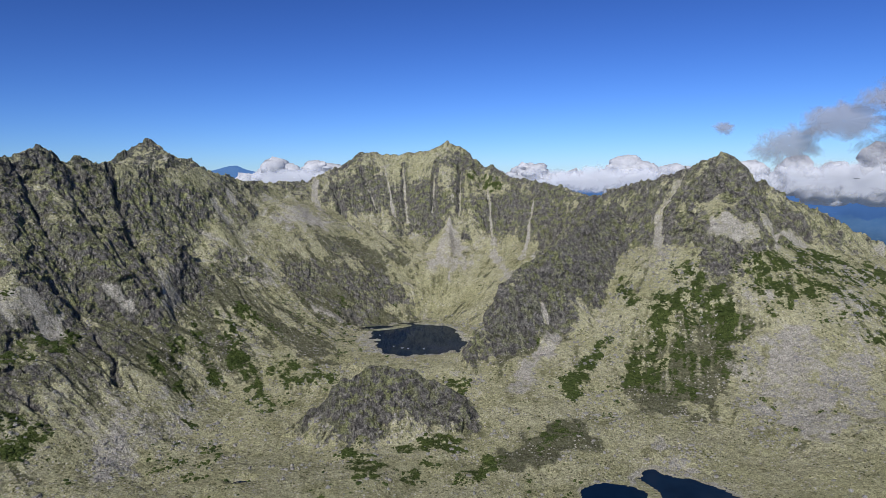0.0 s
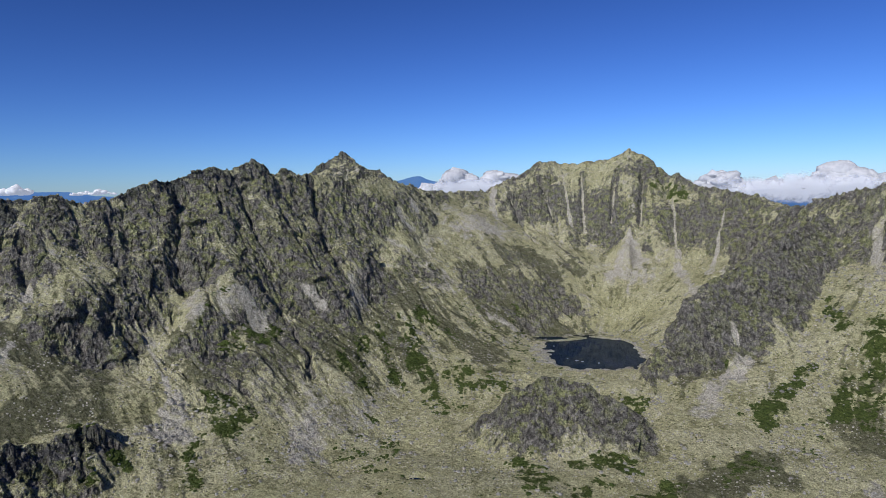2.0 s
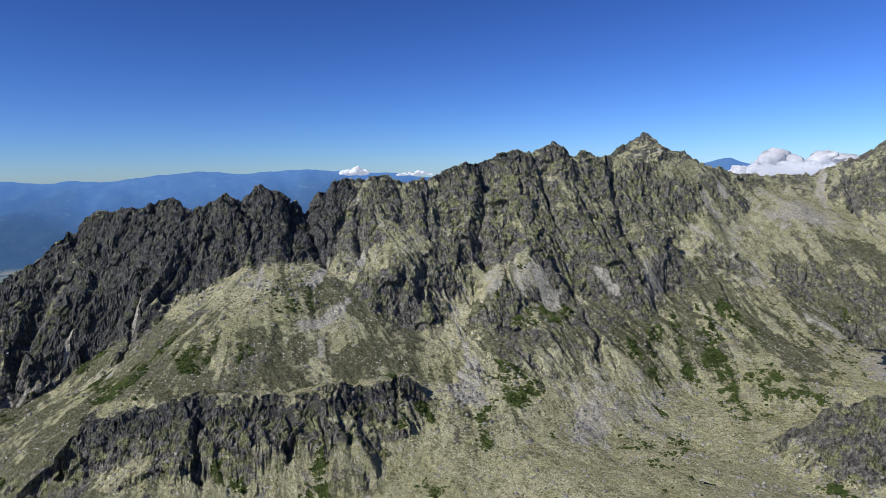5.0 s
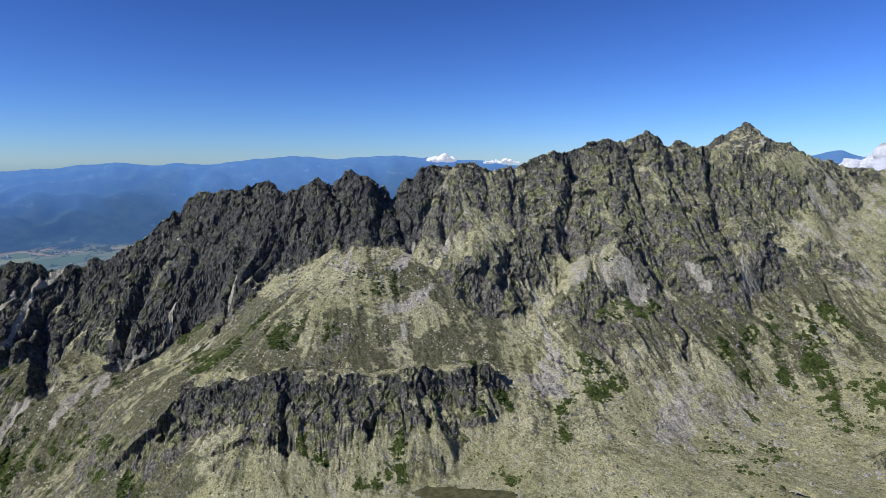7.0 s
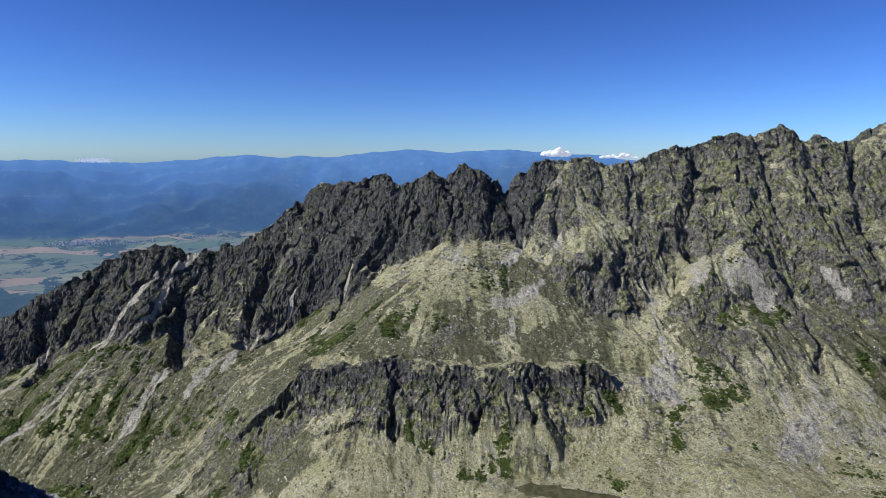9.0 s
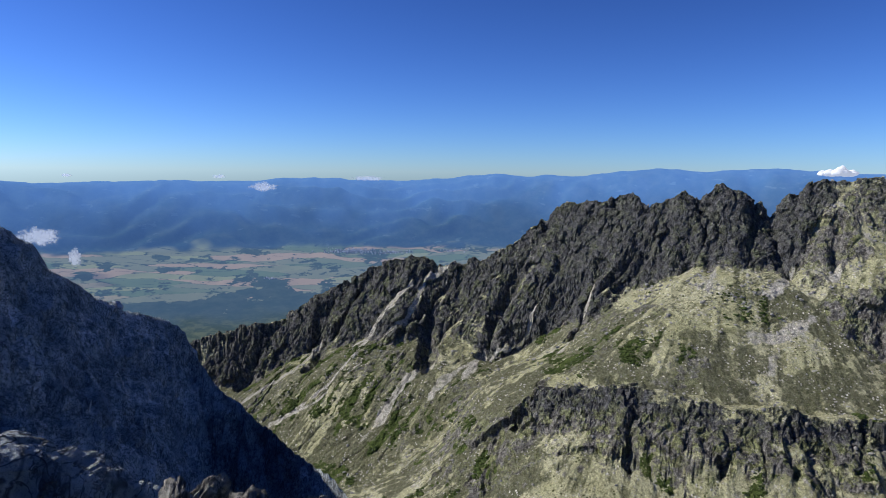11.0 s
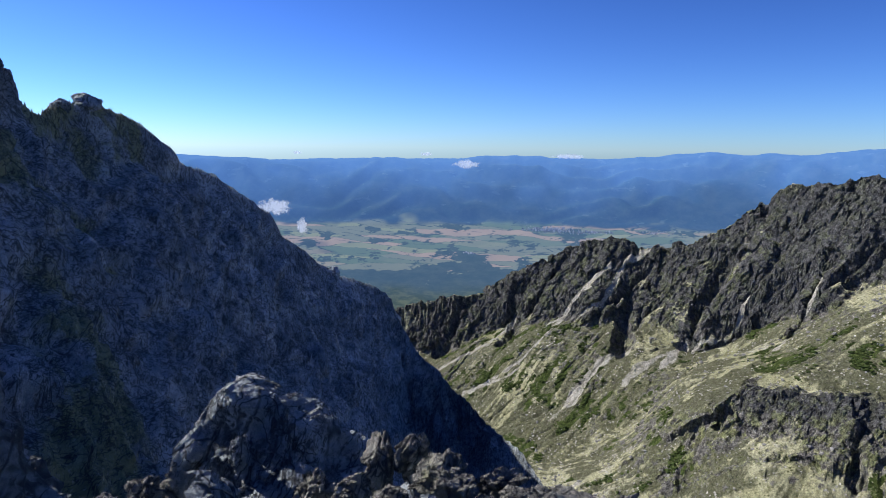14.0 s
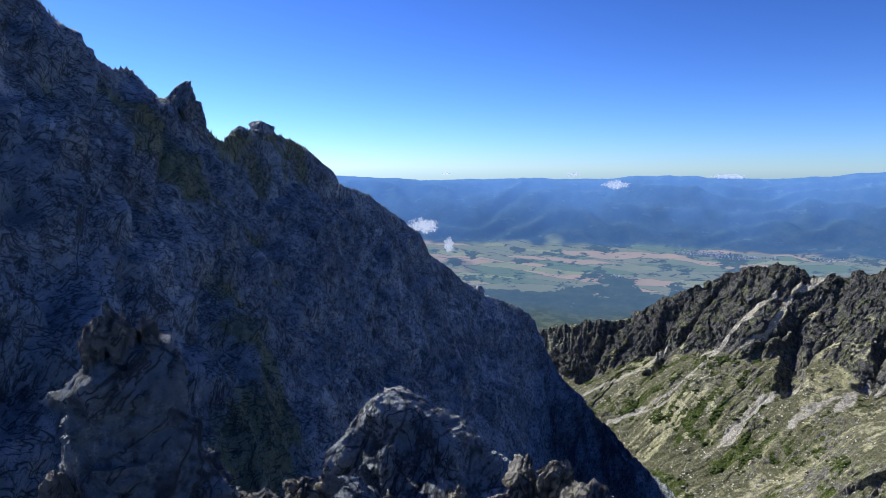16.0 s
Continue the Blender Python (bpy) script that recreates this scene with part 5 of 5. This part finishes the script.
# the scud's shade is set in its dark grey tone
VEIL = veil_material("cloud_veil", 0.62, (0.20, 0.215, 0.26), 0.010, 0.40, 0.10)
WISP = veil_material("cloud_wisp", 0.55, (0.80, 0.82, 0.86), 0.030, 0.44, 0.35)
HAZE = veil_material("cloud_haze", 0.6, (0.42, 0.45, 0.52), 0.012, 0.38, 0.16)


def soft_cloud(a0, a1, low, high, d, seed, label, material_used):
    """A ragged wisp: a flattened body that thins out towards its rim."""
    half_w, half_h = d * radians(abs(a1 - a0)) / 2, d * (math.tan(radians(high)) - math.tan(radians(low))) / 2
    v, u = np.meshgrid(np.linspace(0.02, math.pi - 0.02, 26), np.linspace(0, 2 * math.pi, 56, endpoint=False), indexing="ij")
    ragged = 1 + 0.16 * fbm2(3 * np.cos(u) + seed, 3 * np.sin(u), 3, seed)
    me = grid_mesh("cloud", half_w * np.sin(v) * np.cos(u) * ragged, 0.4 * half_h * np.cos(v), half_h * np.sin(v) * np.sin(u) * ragged, closed=True)
    channel(me, "soft", np.cos(v) ** 2)
    me.materials.append(material_used)
    ob = new("cloud", me)
    ob.matrix_world = pose(*place((a0 + a1) / 2, d, (low + high) / 2), 0, 0, (a0 + a1) / 2)
    return tagged(ob, label, "cloud", group="clouds")


SUB = 2


def cloud(name, a0, a1, low, high, d, puffs, seed, label, material_used, flat=1.0, size=(0.2, 0.42)):
    rng = np.random.RandomState(seed)
    bm = bmesh.new()
    tall = d * (math.tan(radians(high)) - math.tan(radians(low)))
    for k in range(puffs):
        u = (k + rng.uniform(0.1, 0.9)) / puffs
        bulge = 0.35 + 0.65 * abs(math.sin(u * 7 + seed)) * math.sin(math.pi * min(max(u, 0.08), 0.92))
        r = tall * rng.uniform(*size) * (0.5 + bulge * 0.5)
        c = place(a0 + u * (a1 - a0), d + rng.uniform(-60, 60), low) + Vector((0, 0, min(r * 0.5 + rng.uniform(0, 1) * max(tall * bulge - r, 0), tall - r * 0.9)))
        m = Matrix.Translation(c) @ Matrix.Diagonal((r * flat, r * flat, r, 1))
        bmesh.ops.create_icosphere(bm, subdivisions=SUB, radius=1.0, matrix=m)
    me = bpy.data.meshes.new(name)
    bm.to_mesh(me)
    bm.free()
    v = np.empty(len(me.vertices) * 3)
    me.vertices.foreach_get("co", v)
    v = v.reshape(-1, 3)
    nv = np.empty(len(me.vertices) * 3)
    me.vertices.foreach_get("normal", nv)
    s = tall * 0.35
    v = v + nv.reshape(-1, 3) * (tall * 0.14 * fbm3(v[:, 0] / s, v[:, 1] / s, v[:, 2] / s, 5, seed, 0.6))[:, None]
    base = d * math.tan(radians(low)) + 0.05 * tall * noise2(v[:, 0] / 60, v[:, 1] / 60, seed)
    v[:, 2] = np.maximum(v[:, 2], base + 0.08 * (v[:, 2] - base))
    me.vertices.foreach_set("co", v.ravel())
    me.polygons.foreach_set("use_smooth", np.ones(len(me.polygons), dtype=bool))
    me.update()
    me.materials.append(material_used)
    return tagged(new(name, me), label, "cloud", group="clouds")


BANK = "white cumulus bank low over the far hills"
SMALL = "small white cumulus cloud over the hills"
cloud("cloud", 8.0, 17.0, -0.9, 1.6, 4600, 130, 3, BANK, CLOUD, 1.7, (0.12, 0.30))
cloud("cloud", -2.5, -12.0, -1.2, 0.8, 4650, 150, 4, BANK, CLOUD, 1.8, (0.12, 0.30))
cloud("cloud", -11.0, -22.5, -1.6, 1.1, 4600, 170, 5, BANK, CLOUD, 1.8, (0.12, 0.28))
cloud("cloud", -23.0, -31.0, -2.3, 0.9, 4600, 150, 6, BANK, CLOUD, 1.8, (0.10, 0.26))
cloud("cloud", -29.5, -38.0, -2.8, 1.2, 4550, 150, 7, BANK, CLOUD, 1.8, (0.10, 0.26))
cloud("cloud", 47.8, 50.0, 0.0, 0.8, 4700, 16, 8, SMALL, PUFF, 1.5)
cloud("cloud", 42.2, 45.2, -0.1, 0.4, 4700, 20, 9, SMALL, PUFF, 1.8)
MIST = "thin wisp of white mist over the plain"
SCUD = "grey ragged scud cloud in shade"
soft_cloud(110.0, 114.0, -6.1, -4.2, 3900, 14, MIST, WISP)
soft_cloud(109.1, 110.5, -7.8, -5.9, 3700, 15, MIST, WISP)
soft_cloud(-24.5, -31.5, -0.4, 3.9, 3600, 16, SCUD, VEIL)
soft_cloud(-27.5, -35.5, 1.6, 5.2, 3500, 17, SCUD, VEIL)
soft_cloud(-31.0, -39.0, 3.4, 6.8, 3450, 18, SCUD, VEIL)
soft_cloud(-22.2, -24.4, 2.5, 4.0, 3600, 19, SCUD, VEIL)
soft_cloud(-31.5, -40.0, -0.8, 3.2, 3650, 20, SCUD, VEIL)
soft_cloud(-3.0, -24.0, -2.2, 0.7, 4400, 21, "hazy veil of cloud along the far hills", HAZE)
soft_cloud(-23.0, -42.0, -2.6, 0.9, 4400, 22, "hazy veil of cloud along the far hills", HAZE)
soft_cloud(7.5, 18.0, -1.2, 1.0, 4400, 23, "hazy veil of cloud along the far hills", HAZE)
soft_cloud(93.8, 97.2, -1.9, -0.9, 4420, 10, SMALL, WISP)
soft_cloud(98.2, 99.8, -0.8, -0.3, 4700, 12, SMALL, WISP)
soft_cloud(84.6, 88.6, -0.9, -0.3, 4700, 13, SMALL, WISP)
soft_cloud(109.5, 110.6, -0.7, -0.35, 4700, 25, SMALL, WISP)
